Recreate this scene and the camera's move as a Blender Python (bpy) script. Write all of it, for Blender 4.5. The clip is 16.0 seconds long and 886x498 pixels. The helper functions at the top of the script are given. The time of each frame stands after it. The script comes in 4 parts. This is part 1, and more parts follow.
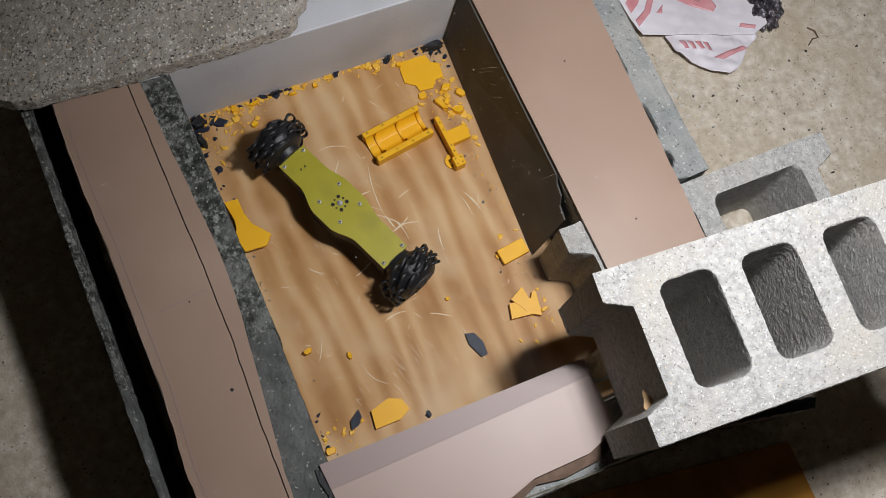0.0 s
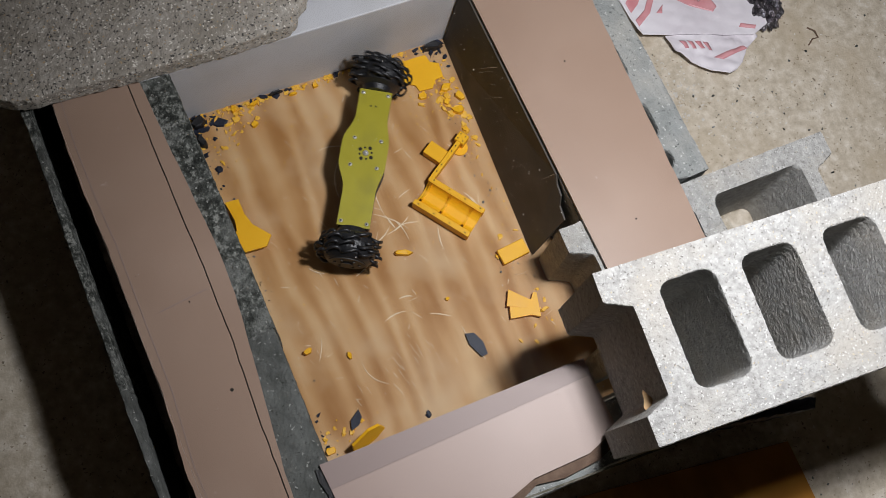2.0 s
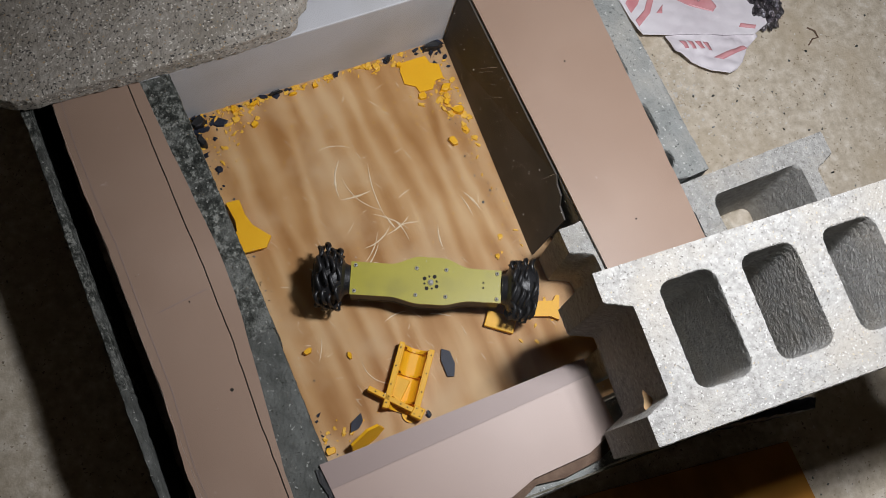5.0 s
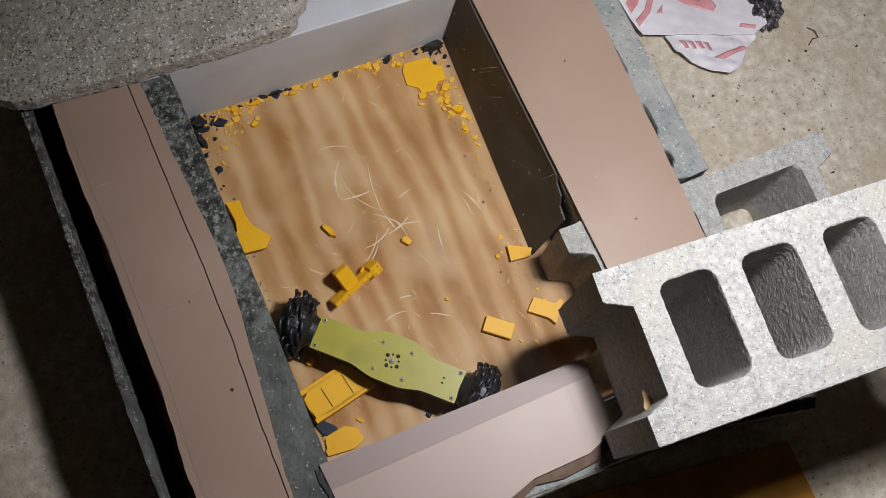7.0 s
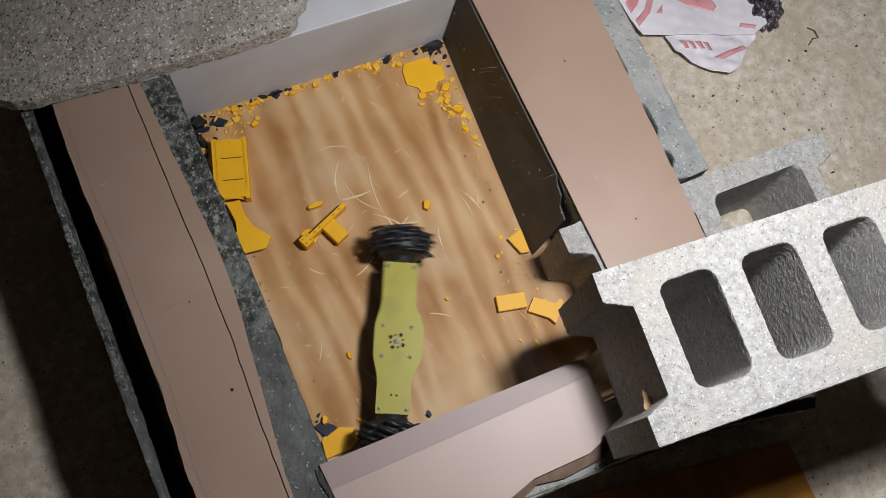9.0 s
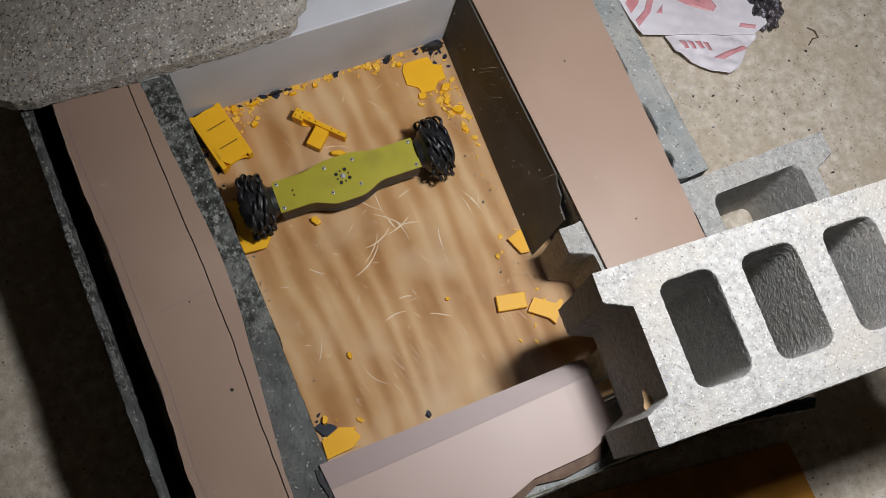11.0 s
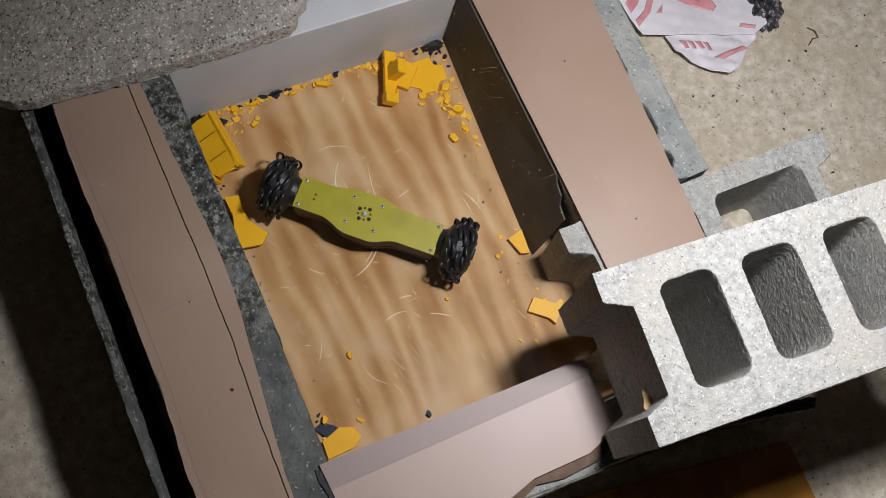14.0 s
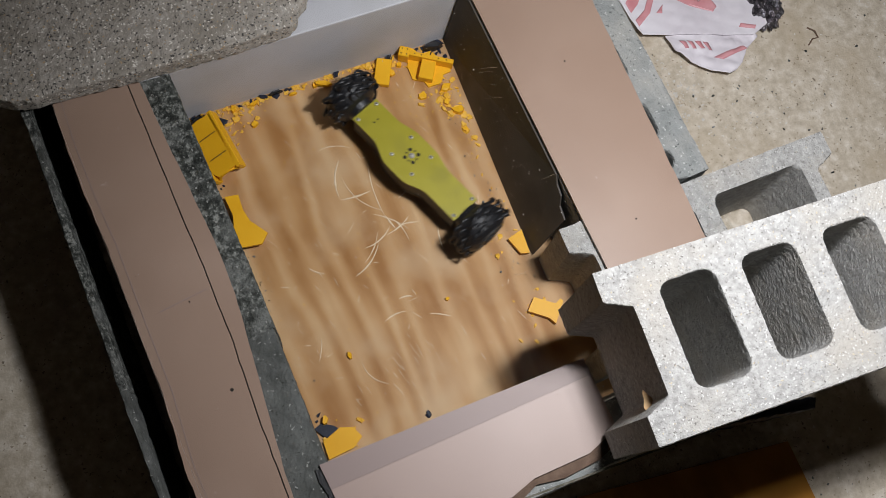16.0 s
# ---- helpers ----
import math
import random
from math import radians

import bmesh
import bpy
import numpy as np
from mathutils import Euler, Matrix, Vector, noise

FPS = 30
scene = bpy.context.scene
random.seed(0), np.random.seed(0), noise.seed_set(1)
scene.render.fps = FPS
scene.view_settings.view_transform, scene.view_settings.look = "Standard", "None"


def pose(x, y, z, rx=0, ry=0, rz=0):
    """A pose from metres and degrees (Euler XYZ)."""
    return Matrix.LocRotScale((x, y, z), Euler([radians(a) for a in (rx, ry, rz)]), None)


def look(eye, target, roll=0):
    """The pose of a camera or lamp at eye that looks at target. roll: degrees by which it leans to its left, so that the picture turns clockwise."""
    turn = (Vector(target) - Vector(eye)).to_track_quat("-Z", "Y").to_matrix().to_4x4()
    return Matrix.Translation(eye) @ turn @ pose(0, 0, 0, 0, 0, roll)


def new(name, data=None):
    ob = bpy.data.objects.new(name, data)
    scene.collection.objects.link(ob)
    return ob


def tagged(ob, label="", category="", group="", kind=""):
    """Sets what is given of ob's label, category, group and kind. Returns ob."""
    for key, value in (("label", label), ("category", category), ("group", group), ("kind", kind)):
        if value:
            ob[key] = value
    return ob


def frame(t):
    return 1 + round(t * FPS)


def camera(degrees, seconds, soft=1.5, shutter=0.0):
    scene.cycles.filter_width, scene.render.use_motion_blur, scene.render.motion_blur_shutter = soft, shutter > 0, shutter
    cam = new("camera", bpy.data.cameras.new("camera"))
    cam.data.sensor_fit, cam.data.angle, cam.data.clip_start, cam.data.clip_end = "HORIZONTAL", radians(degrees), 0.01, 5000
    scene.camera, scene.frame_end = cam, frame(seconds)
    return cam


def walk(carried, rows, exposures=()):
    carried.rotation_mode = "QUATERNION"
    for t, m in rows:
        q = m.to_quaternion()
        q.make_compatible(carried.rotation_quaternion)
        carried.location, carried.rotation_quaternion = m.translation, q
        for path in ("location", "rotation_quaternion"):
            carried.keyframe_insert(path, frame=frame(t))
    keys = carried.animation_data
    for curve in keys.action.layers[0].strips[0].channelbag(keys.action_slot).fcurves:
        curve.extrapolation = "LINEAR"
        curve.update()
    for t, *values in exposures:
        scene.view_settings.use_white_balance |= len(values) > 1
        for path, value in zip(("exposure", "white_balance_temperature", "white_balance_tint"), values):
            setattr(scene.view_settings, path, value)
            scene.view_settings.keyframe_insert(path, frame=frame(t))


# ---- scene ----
cam = camera(47.95, 16.0, soft=0.85, shutter=0.5)
CAM = pose(-0.0003, -0.1240, 1.3710, 15.461, -4.770, -24.416)
walk(cam, [(0.0, CAM), (16.0, CAM)], exposures=[(0.0, 0.0, 6500, 10), (16.0, 0.0, 6500, 10)])

# ---- light: one cluster lamp of small diodes beside the camera, in a closed dim garage ----
world = bpy.data.worlds.new("garage_world")
world.use_nodes = True
world.node_tree.nodes["Background"].inputs[0].default_value = (1.0, 0.92, 0.8, 1)
world.node_tree.nodes["Background"].inputs[1].default_value = 0.02
scene.world = world
LAMP = Vector((0.495, 0.06, 1.01))
AIM = Vector((0.60, 0.07, 0.0))
DIODES = [(0.053, 0.02), (0.007, -0.063), (-0.009, 0.018), (-0.037, 0.0), (-0.026, -0.022), (-0.002, -0.026), (-0.063, 0.008)]
for dx, dy in DIODES:
    ld = bpy.data.lights.new("diode", "SPOT")
    ld.energy, ld.shadow_soft_size, ld.color = 5.8, 0.016, (0.985, 0.99, 1.035)
    ld.spot_size, ld.spot_blend = radians(150), 1.0
    new("diode", ld).matrix_world = look(LAMP + Vector((dx, dy, 0)), AIM + Vector((dx, dy, 0)))

H = 0.154          # top of the low walls over the plywood
G = -0.040         # garage floor
DEPTH = 0.50


# ---- materials ----
def mat(name, stops, scale=20.0, detail=8.0, rough=0.8, bump=0.3, bump_scale=120.0, stretch=(1, 1, 1), metal=0.0, stain=None, stain_scale=6.0, spec=0.5, ramp=(0.32, 0.68),
        rough_var=0.1, coat=0.0, bump_dist=0.002, speck=None, speck_scale=260.0, speck_size=0.1):
    m = bpy.data.materials.new(name)
    m.use_nodes = True
    nt = m.node_tree
    N, L = nt.nodes, nt.links
    b = N["Principled BSDF"]
    tc = N.new("ShaderNodeTexCoord")
    mp = N.new("ShaderNodeMapping")
    mp.inputs["Scale"].default_value = stretch
    L.new(tc.outputs["Object"], mp.inputs["Vector"])
    oi = N.new("ShaderNodeObjectInfo")
    nz = N.new("ShaderNodeTexNoise")
    nz.noise_dimensions = "4D"
    nz.inputs["Scale"].default_value, nz.inputs["Detail"].default_value, nz.inputs["Roughness"].default_value = scale, detail, 0.65
    L.new(mp.outputs[0], nz.inputs["Vector"])
    mul = N.new("ShaderNodeMath")
    mul.operation = "MULTIPLY"
    mul.inputs[1].default_value = 9.0
    L.new(oi.outputs["Random"], mul.inputs[0])
    L.new(mul.outputs[0], nz.inputs["W"])
    cr = N.new("ShaderNodeValToRGB")
    cr.color_ramp.elements[0].position, cr.color_ramp.elements[1].position = ramp
    e = cr.color_ramp.elements
    e[0].color, e[-1].color = (*stops[0], 1), (*stops[-1], 1)
    for i, c in enumerate(stops[1:-1]):
        x = e.new(ramp[0] + (ramp[1] - ramp[0]) * (i + 1) / (len(stops) - 1))
        x.color = (*c, 1)
    L.new(nz.outputs["Fac"], cr.inputs[0])
    col = cr.outputs[0]
    if stain:
        n2 = N.new("ShaderNodeTexNoise")
        n2.inputs["Scale"].default_value, n2.inputs["Detail"].default_value = stain_scale, 5.0
        L.new(tc.outputs["Object"], n2.inputs["Vector"])
        r2 = N.new("ShaderNodeMapRange")
        r2.inputs["From Min"].default_value, r2.inputs["From Max"].default_value = 0.48, 0.72
        r2.inputs["To Max"].default_value = 0.85
        L.new(n2.outputs["Fac"], r2.inputs["Value"])
        mx = N.new("ShaderNodeMix")
        mx.data_type = "RGBA"
        L.new(r2.outputs[0], mx.inputs["Factor"])
        L.new(col, mx.inputs["A"])
        mx.inputs["B"].default_value = (*stain, 1)
        col = mx.outputs["Result"]
    if speck:
        vo = N.new("ShaderNodeTexVoronoi")
        vo.inputs["Scale"].default_value = speck_scale
        wob = N.new("ShaderNodeTexNoise")
        wob.inputs["Scale"].default_value, wob.inputs["Detail"].default_value = speck_scale * 0.9, 2.0
        L.new(tc.outputs["Object"], wob.inputs["Vector"])
        wv = N.new("ShaderNodeVectorMath")
        wv.operation = "MULTIPLY_ADD"
        wv.inputs[1].default_value = (2.2 / speck_scale,) * 3
        L.new(wob.outputs["Color"], wv.inputs[0])
        L.new(tc.outputs["Object"], wv.inputs[2])
        L.new(wv.outputs[0], vo.inputs["Vector"])
        sp = N.new("ShaderNodeSeparateColor")
        L.new(vo.outputs["Color"], sp.inputs[0])
        for k, (c, chan, lo) in enumerate(speck):
            gt = N.new("ShaderNodeMath")
            gt.operation = "GREATER_THAN"
            gt.inputs[1].default_value = lo
            L.new(sp.outputs[chan], gt.inputs[0])
            near = N.new("ShaderNodeMath")
            near.operation = "LESS_THAN"
            near.inputs[1].default_value = speck_size * 4
            L.new(vo.outputs["Distance"], near.inputs[0])
            both = N.new("ShaderNodeMath")
            both.operation = "MULTIPLY"
            L.new(gt.outputs[0], both.inputs[0])
            L.new(near.outputs[0], both.inputs[1])
            m3 = N.new("ShaderNodeMix")
            m3.data_type = "RGBA"
            L.new(both.outputs[0], m3.inputs["Factor"])
            L.new(col, m3.inputs["A"])
            m3.inputs["B"].default_value = (*c, 1)
            col = m3.outputs["Result"]
    L.new(col, b.inputs["Base Color"])
    rr = N.new("ShaderNodeMapRange")
    rr.inputs["To Min"].default_value, rr.inputs["To Max"].default_value = max(0.02, rough - rough_var), min(1, rough + rough_var)
    L.new(nz.outputs["Fac"], rr.inputs["Value"])
    L.new(rr.outputs[0], b.inputs["Roughness"])
    b.inputs["Metallic"].default_value = metal
    b.inputs["Specular IOR Level"].default_value = spec
    b.inputs["Coat Weight"].default_value = coat
    b.inputs["Coat Roughness"].default_value = 0.18
    if bump:
        n3 = N.new("ShaderNodeTexNoise")
        n3.inputs["Scale"].default_value, n3.inputs["Detail"].default_value = bump_scale, 6.0
        L.new(mp.outputs[0], n3.inputs["Vector"])
        bp = N.new("ShaderNodeBump")
        bp.inputs["Strength"].default_value, bp.inputs["Distance"].default_value = bump, bump_dist
        L.new(n3.outputs["Fac"], bp.inputs["Height"])
        L.new(bp.outputs[0], b.inputs["Normal"])
    return m


white_block = mat("white_block_concrete", [(0.285, 0.28, 0.265), (0.372, 0.367, 0.348), (0.455, 0.45, 0.428)], 130, 12, 0.95, 0.8, 420, stain=(0.40, 0.375, 0.33), stain_scale=16, ramp=(0.38, 0.62),
                  speck=[((0.62, 0.615, 0.59), "Red", 0.86), ((0.17, 0.16, 0.145), "Green", 0.90), ((0.48, 0.42, 0.32), "Blue", 0.97)], speck_scale=430, speck_size=0.1, bump_dist=0.0025)
grey_block = mat("grey_block_concrete", [(0.20, 0.21, 0.20), (0.27, 0.28, 0.27), (0.33, 0.335, 0.32)], 50, 10, 0.95, 0.8, 240, stain=(0.36, 0.35, 0.32), stain_scale=16,
                 speck=[((0.5, 0.5, 0.48), "Red", 0.88), ((0.12, 0.125, 0.12), "Green", 0.93)], speck_scale=300, bump_dist=0.003)
slab_concrete = mat("paver_concrete", [(0.24, 0.215, 0.18), (0.33, 0.30, 0.255), (0.42, 0.39, 0.345)], 90, 14, 0.95, 0.7, 420, stain=(0.23, 0.205, 0.165), stain_scale=12,
                    speck=[((0.06, 0.055, 0.05), "Red", 0.80), ((0.66, 0.62, 0.55), "Green", 0.86), ((0.42, 0.30, 0.17), "Blue", 0.96)], speck_scale=360, bump_dist=0.002, speck_size=0.12)
dark_concrete = mat("soiled_concrete", [(0.02, 0.022, 0.018), (0.075, 0.08, 0.07), (0.27, 0.275, 0.25)], 150, 15, 0.92, 1.0, 320, stain=(0.19, 0.195, 0.18), stain_scale=30, ramp=(0.42, 0.60),
                    speck=[((0.30, 0.30, 0.28), "Red", 0.95)], speck_scale=300, bump_dist=0.004)
dark_smooth = mat("smooth_dark_concrete", [(0.055, 0.058, 0.052), (0.10, 0.104, 0.097), (0.165, 0.17, 0.16)], 26, 13, 0.92, 0.6, 200, stain=(0.085, 0.09, 0.08), stain_scale=16,
                  speck=[((0.30, 0.30, 0.28), "Red", 0.93), ((0.05, 0.05, 0.045), "Green", 0.9)], speck_scale=330, bump_dist=0.003)
floor_mat = mat("garage_floor_concrete", [(0.41, 0.35, 0.265), (0.57, 0.50, 0.395), (0.74, 0.68, 0.585)], 60, 15, 0.88, 0.45, 300, stain=(0.47, 0.385, 0.27), stain_scale=7,
                speck=[((0.20, 0.16, 0.115), "Red", 0.97), ((0.66, 0.62, 0.55), "Green", 0.965), ((0.33, 0.27, 0.19), "Blue", 0.94)], speck_scale=240, speck_size=0.085)
mauve_strip = mat("greyed_mauve_board", [(0.30, 0.225, 0.205), (0.315, 0.24, 0.215)], 3, 4, 0.52, 0.06, 60, stain=(0.335, 0.255, 0.235), stain_scale=9, rough_var=0.08)
pink_board = mat("mauve_pink_board", [(0.325, 0.220, 0.162), (0.350, 0.240, 0.178)], 3, 4, 0.42, 0.06, 60, stain=(0.375, 0.262, 0.198), stain_scale=7,
                 speck=[((0.45, 0.34, 0.28), "Red", 0.975)], speck_scale=120, speck_size=0.05, rough_var=0.08)
pale_board = mat("pale_pink_board", [(0.40, 0.295, 0.252), (0.43, 0.322, 0.278)], 3, 4, 0.46, 0.06, 60, stain=(0.455, 0.345, 0.30), stain_scale=8, rough_var=0.08)
board_core = mat("board_edge_core", [(0.10, 0.06, 0.04), (0.2, 0.13, 0.09)], 80, 6, 0.9, 0.6, 200)
# brown darkened to carry the shade on the right wall
shaded_panel = mat("brown_panel_with_shade", [(0.034, 0.028, 0.021), (0.062, 0.052, 0.039)], 12, 8, 0.66, 0.15, 90, stain=(0.10, 0.087, 0.07), stain_scale=9, speck=[((0.35, 0.32, 0.28), "Red", 0.985)], speck_scale=300, speck_size=0.08)
wall_grey = mat("pale_grey_panel", [(0.50, 0.50, 0.52), (0.58, 0.58, 0.60)], 7, 8, 0.6, 0.15, 60, stain=(0.44, 0.43, 0.42), stain_scale=6)
orange_plastic = mat("orange_printed_plastic", [(0.80, 0.40, 0.010), (0.86, 0.46, 0.016)], 30, 5, 0.45, 0.3, 500, stretch=(1, 1, 4), spec=0.28, rough_var=0.1, bump_dist=0.0006)
crumb_plastic = mat("yellow_orange_crumbs", [(0.74, 0.38, 0.02), (0.85, 0.50, 0.06)], 60, 5, 0.55, 0.3, 400)
shard_plastic = mat("blue_black_plastic", [(0.010, 0.012, 0.020), (0.030, 0.035, 0.055)], 25, 5, 0.5, 0.2, 200, spec=0.25)
plate_mat = mat("yellow_green_fibreglass", [(0.325, 0.285, 0.022), (0.405, 0.355, 0.035)], 12, 6, 0.42, 0.02, 300, stain=(0.25, 0.225, 0.03), stain_scale=22, rough_var=0.12, spec=0.36)
rubber = mat("black_flexible_plastic", [(0.006, 0.006, 0.007), (0.016, 0.016, 0.018)], 40, 5, 0.42, 0.3, 300, rough_var=0.12)
hub_face = mat("worn_grey_hub_face", [(0.018, 0.018, 0.018), (0.035, 0.034, 0.033)], 60, 6, 0.6, 0.3, 300)
body_mat = mat("dark_robot_frame", [(0.008, 0.008, 0.008), (0.03, 0.028, 0.026)], 40, 5, 0.5, 0.2, 200)
steel = mat("screw_steel", [(0.66, 0.65, 0.63), (0.8, 0.79, 0.77)], 80, 4, 0.38, 0.1, 300, metal=0.55)
hole_mat = mat("dark_screw_hole", [(0.01, 0.008, 0.004), (0.02, 0.015, 0.01)], 80, 3, 0.8, 0.0)
bag_white = mat("white_thin_plastic", [(0.68, 0.63, 0.67), (0.80, 0.77, 0.80)], 9, 5, 0.5, 0.15, 90)
bag_red = mat("red_print_on_plastic", [(0.62, 0.24, 0.26), (0.70, 0.36, 0.38)], 30, 4, 0.4, 0.1, 60)
foil = mat("dark_foil_wrapper", [(0.03, 0.025, 0.03), (0.3, 0.28, 0.3)], 90, 3, 0.22, 0.9, 130, metal=0.8, bump_dist=0.006)
edge_mat = mat("cut_polycarbonate_edge", [(0.06, 0.055, 0.035), (0.14, 0.13, 0.09)], 40, 5, 0.25, 0.2, 200)
mortar = mat("pale_mortar", [(0.50, 0.47, 0.42), (0.66, 0.63, 0.58)], 60, 8, 0.95, 0.5, 300)
leaf_mat = mat("dry_leaf", [(0.30, 0.17, 0.07), (0.42, 0.27, 0.13)], 60, 5, 0.7, 0.4, 200)
garage_wall_mat = mat("garage_wall_paint", [(0.52, 0.50, 0.47), (0.60, 0.58, 0.54)], 4, 6, 0.9, 0.2, 30)
scratch_mat = mat("raw_wood_scratch", [(0.66, 0.50, 0.32), (0.84, 0.70, 0.50)], 200, 4, 0.8, 0.3, 400)


def wood(name, dark, mid, light, worn, rough=0.55, coat=0.0, turn=0.0):
    """Plywood face veneer: broad cathedral grain running along y, under a thin varnish."""
    m = mat(name, [dark, mid, light], 1, 3, rough, 0.0, stain=worn, stain_scale=9)
    nt = m.node_tree
    N, L = nt.nodes, nt.links
    b = N["Principled BSDF"]
    tc = N.new("ShaderNodeTexCoord")
    mp = N.new("ShaderNodeMapping")
    mp.inputs["Scale"].default_value = (1.0, 0.3, 1.0)
    mp.inputs["Rotation"].default_value = (0, 0, turn)
    L.new(tc.outputs["Object"], mp.inputs["Vector"])
    n1 = N.new("ShaderNodeTexNoise")
    n1.inputs["Scale"].default_value, n1.inputs["Detail"].default_value, n1.inputs["Distortion"].default_value = 9.0, 2.0, 0.6
    L.new(mp.outputs[0], n1.inputs["Vector"])
    ax = N.new("ShaderNodeSeparateXYZ")
    L.new(mp.outputs[0], ax.inputs[0])
    w0 = N.new("ShaderNodeMath")
    w0.operation = "MULTIPLY"
    w0.inputs[1].default_value = 165.0
    L.new(ax.outputs["X"], w0.inputs[0])
    w = N.new("ShaderNodeMath")
    w.operation = "MULTIPLY_ADD"
    w.inputs[1].default_value = 15.0
    L.new(n1.outputs["Fac"], w.inputs[0])
    L.new(w0.outputs[0], w.inputs[2])
    sn = N.new("ShaderNodeMath")
    sn.operation = "SINE"
    L.new(w.outputs[0], sn.inputs[0])
    n2 = N.new("ShaderNodeTexNoise")
    n2.inputs["Scale"].default_value, n2.inputs["Detail"].default_value = 90.0, 7.0
    mp2 = N.new("ShaderNodeMapping")
    mp2.inputs["Scale"].default_value = (1.0, 0.06, 1.0)
    mp2.inputs["Rotation"].default_value = (0, 0, turn)
    L.new(tc.outputs["Object"], mp2.inputs["Vector"])
    L.new(mp2.outputs[0], n2.inputs["Vector"])
    n4 = N.new("ShaderNodeTexNoise")
    n4.inputs["Scale"].default_value, n4.inputs["Detail"].default_value = 7.0, 4.0
    L.new(tc.outputs["Object"], n4.inputs["Vector"])
    a = N.new("ShaderNodeMath")
    a.operation = "MULTIPLY_ADD"
    a.inputs[1].default_value = 0.115
    L.new(sn.outputs[0], a.inputs[0])
    a2 = N.new("ShaderNodeMath")
    a2.operation = "MULTIPLY_ADD"
    a2.inputs[1].default_value = 0.20
    L.new(n2.outputs["Fac"], a2.inputs[0])
    a3 = N.new("ShaderNodeMath")
    a3.operation = "MULTIPLY"
    a3.inputs[1].default_value = 0.78
    L.new(n4.outputs["Fac"], a3.inputs[0])
    L.new(a3.outputs[0], a2.inputs[2])
    L.new(a2.outputs[0], a.inputs[2])
    ramp = [n for n in N if n.bl_idname == "ShaderNodeValToRGB"][0]
    ramp.color_ramp.elements[0].position, ramp.color_ramp.elements[-1].position = 0.28, 0.70
    for l in list(ramp.inputs[0].links):
        L.remove(l)
    L.new(a.outputs[0], ramp.inputs[0])
    bp = N.new("ShaderNodeBump")
    bp.inputs["Strength"].default_value, bp.inputs["Distance"].default_value = 0.2, 0.001
    L.new(n2.outputs["Fac"], bp.inputs["Height"])
    L.new(bp.outputs[0], b.inputs["Normal"])
    b.inputs["Coat Weight"].default_value = coat
    b.inputs["Specular IOR Level"].default_value = 0.22
    return m


plywood = wood("varnished_plywood", (0.345, 0.162, 0.050), (0.485, 0.272, 0.112), (0.60, 0.392, 0.20), (0.57, 0.39, 0.22))
ply_orange = wood("amber_plywood", (0.33, 0.14, 0.016), (0.43, 0.19, 0.025), (0.52, 0.25, 0.045), (0.42, 0.18, 0.025), turn=1.3)

# clear sheet: mostly see-through with a weak mirror
clear = bpy.data.materials.new("clear_polycarbonate")
clear.use_nodes = True
cn, cl = clear.node_tree.nodes, clear.node_tree.links
cn.remove(cn["Principled BSDF"])
ct, cg, cm, cf = cn.new("ShaderNodeBsdfTransparent"), cn.new("ShaderNodeBsdfGlossy"), cn.new("ShaderNodeMixShader"), cn.new("ShaderNodeFresnel")
ct.inputs[0].default_value = (0.965, 0.97, 0.97, 1)
cg.inputs["Roughness"].default_value = 0.4
cf.inputs["IOR"].default_value = 1.04
cl.new(cf.outputs[0], cm.inputs[0])
cl.new(ct.outputs[0], cm.inputs[1])
cl.new(cg.outputs[0], cm.inputs[2])
cl.new(cm.outputs[0], cn["Material Output"].inputs[0])


# ---- mesh helpers ----
def mesh_of(name, bm, material, smooth=False):
    me = bpy.data.meshes.new(name)
    bm.normal_update()
    bm.to_mesh(me)
    bm.free()
    me.materials.append(material)
    if smooth:
        for f in me.polygons:
            f.use_smooth = True
    return me


def thing(name, bm, material, label, category, group="", kind="", m=None, smooth=False):
    ob = new(name, mesh_of(name, bm, material, smooth))
    if m is not None:
        ob.matrix_world = m
    return tagged(ob, label, category, group, kind)


def part(name, bm, material, parent, label="", smooth=False, m=None):
    ob = new(name, mesh_of(name, bm, material, smooth))
    ob.parent = parent
    if m is not None:
        ob.matrix_basis = m
    if label:
        ob["label"] = label
    return ob


def box_bm(x0, x1, y0, y1, z0, z1, bevel=0.0, segs=2):
    bm = bmesh.new()
    add_box(bm, x0, x1, y0, y1, z0, z1)
    if bevel:
        bmesh.ops.bevel(bm, geom=bm.edges[:], offset=bevel, segments=segs, affect="EDGES", profile=0.5)
    return bm


def add_box(bm, x0, x1, y0, y1, z0, z1, m=None):
    m0 = Matrix.LocRotScale(((x0 + x1) / 2, (y0 + y1) / 2, (z0 + z1) / 2), None, (x1 - x0, y1 - y0, z1 - z0))
    bmesh.ops.create_cube(bm, size=1.0, matrix=(m @ m0) if m is not None else m0)


def add_cyl(bm, r, depth, m, seg=20, r2=None):
    bmesh.ops.create_cone(bm, cap_ends=True, segments=seg, radius1=r, radius2=r if r2 is None else r2, depth=depth, matrix=m)


def rounded(u0, u1, v0, v1, r, n=4):
    pts = []
    for cx, cy, a0 in ((u1 - r, v1 - r, 0), (u0 + r, v1 - r, 90), (u0 + r, v0 + r, 180), (u1 - r, v0 + r, 270)):
        for i in range(n + 1):
            a = radians(a0 + 90 * i / n)
            pts.append((cx + r * math.cos(a), cy + r * math.sin(a)))
    return pts


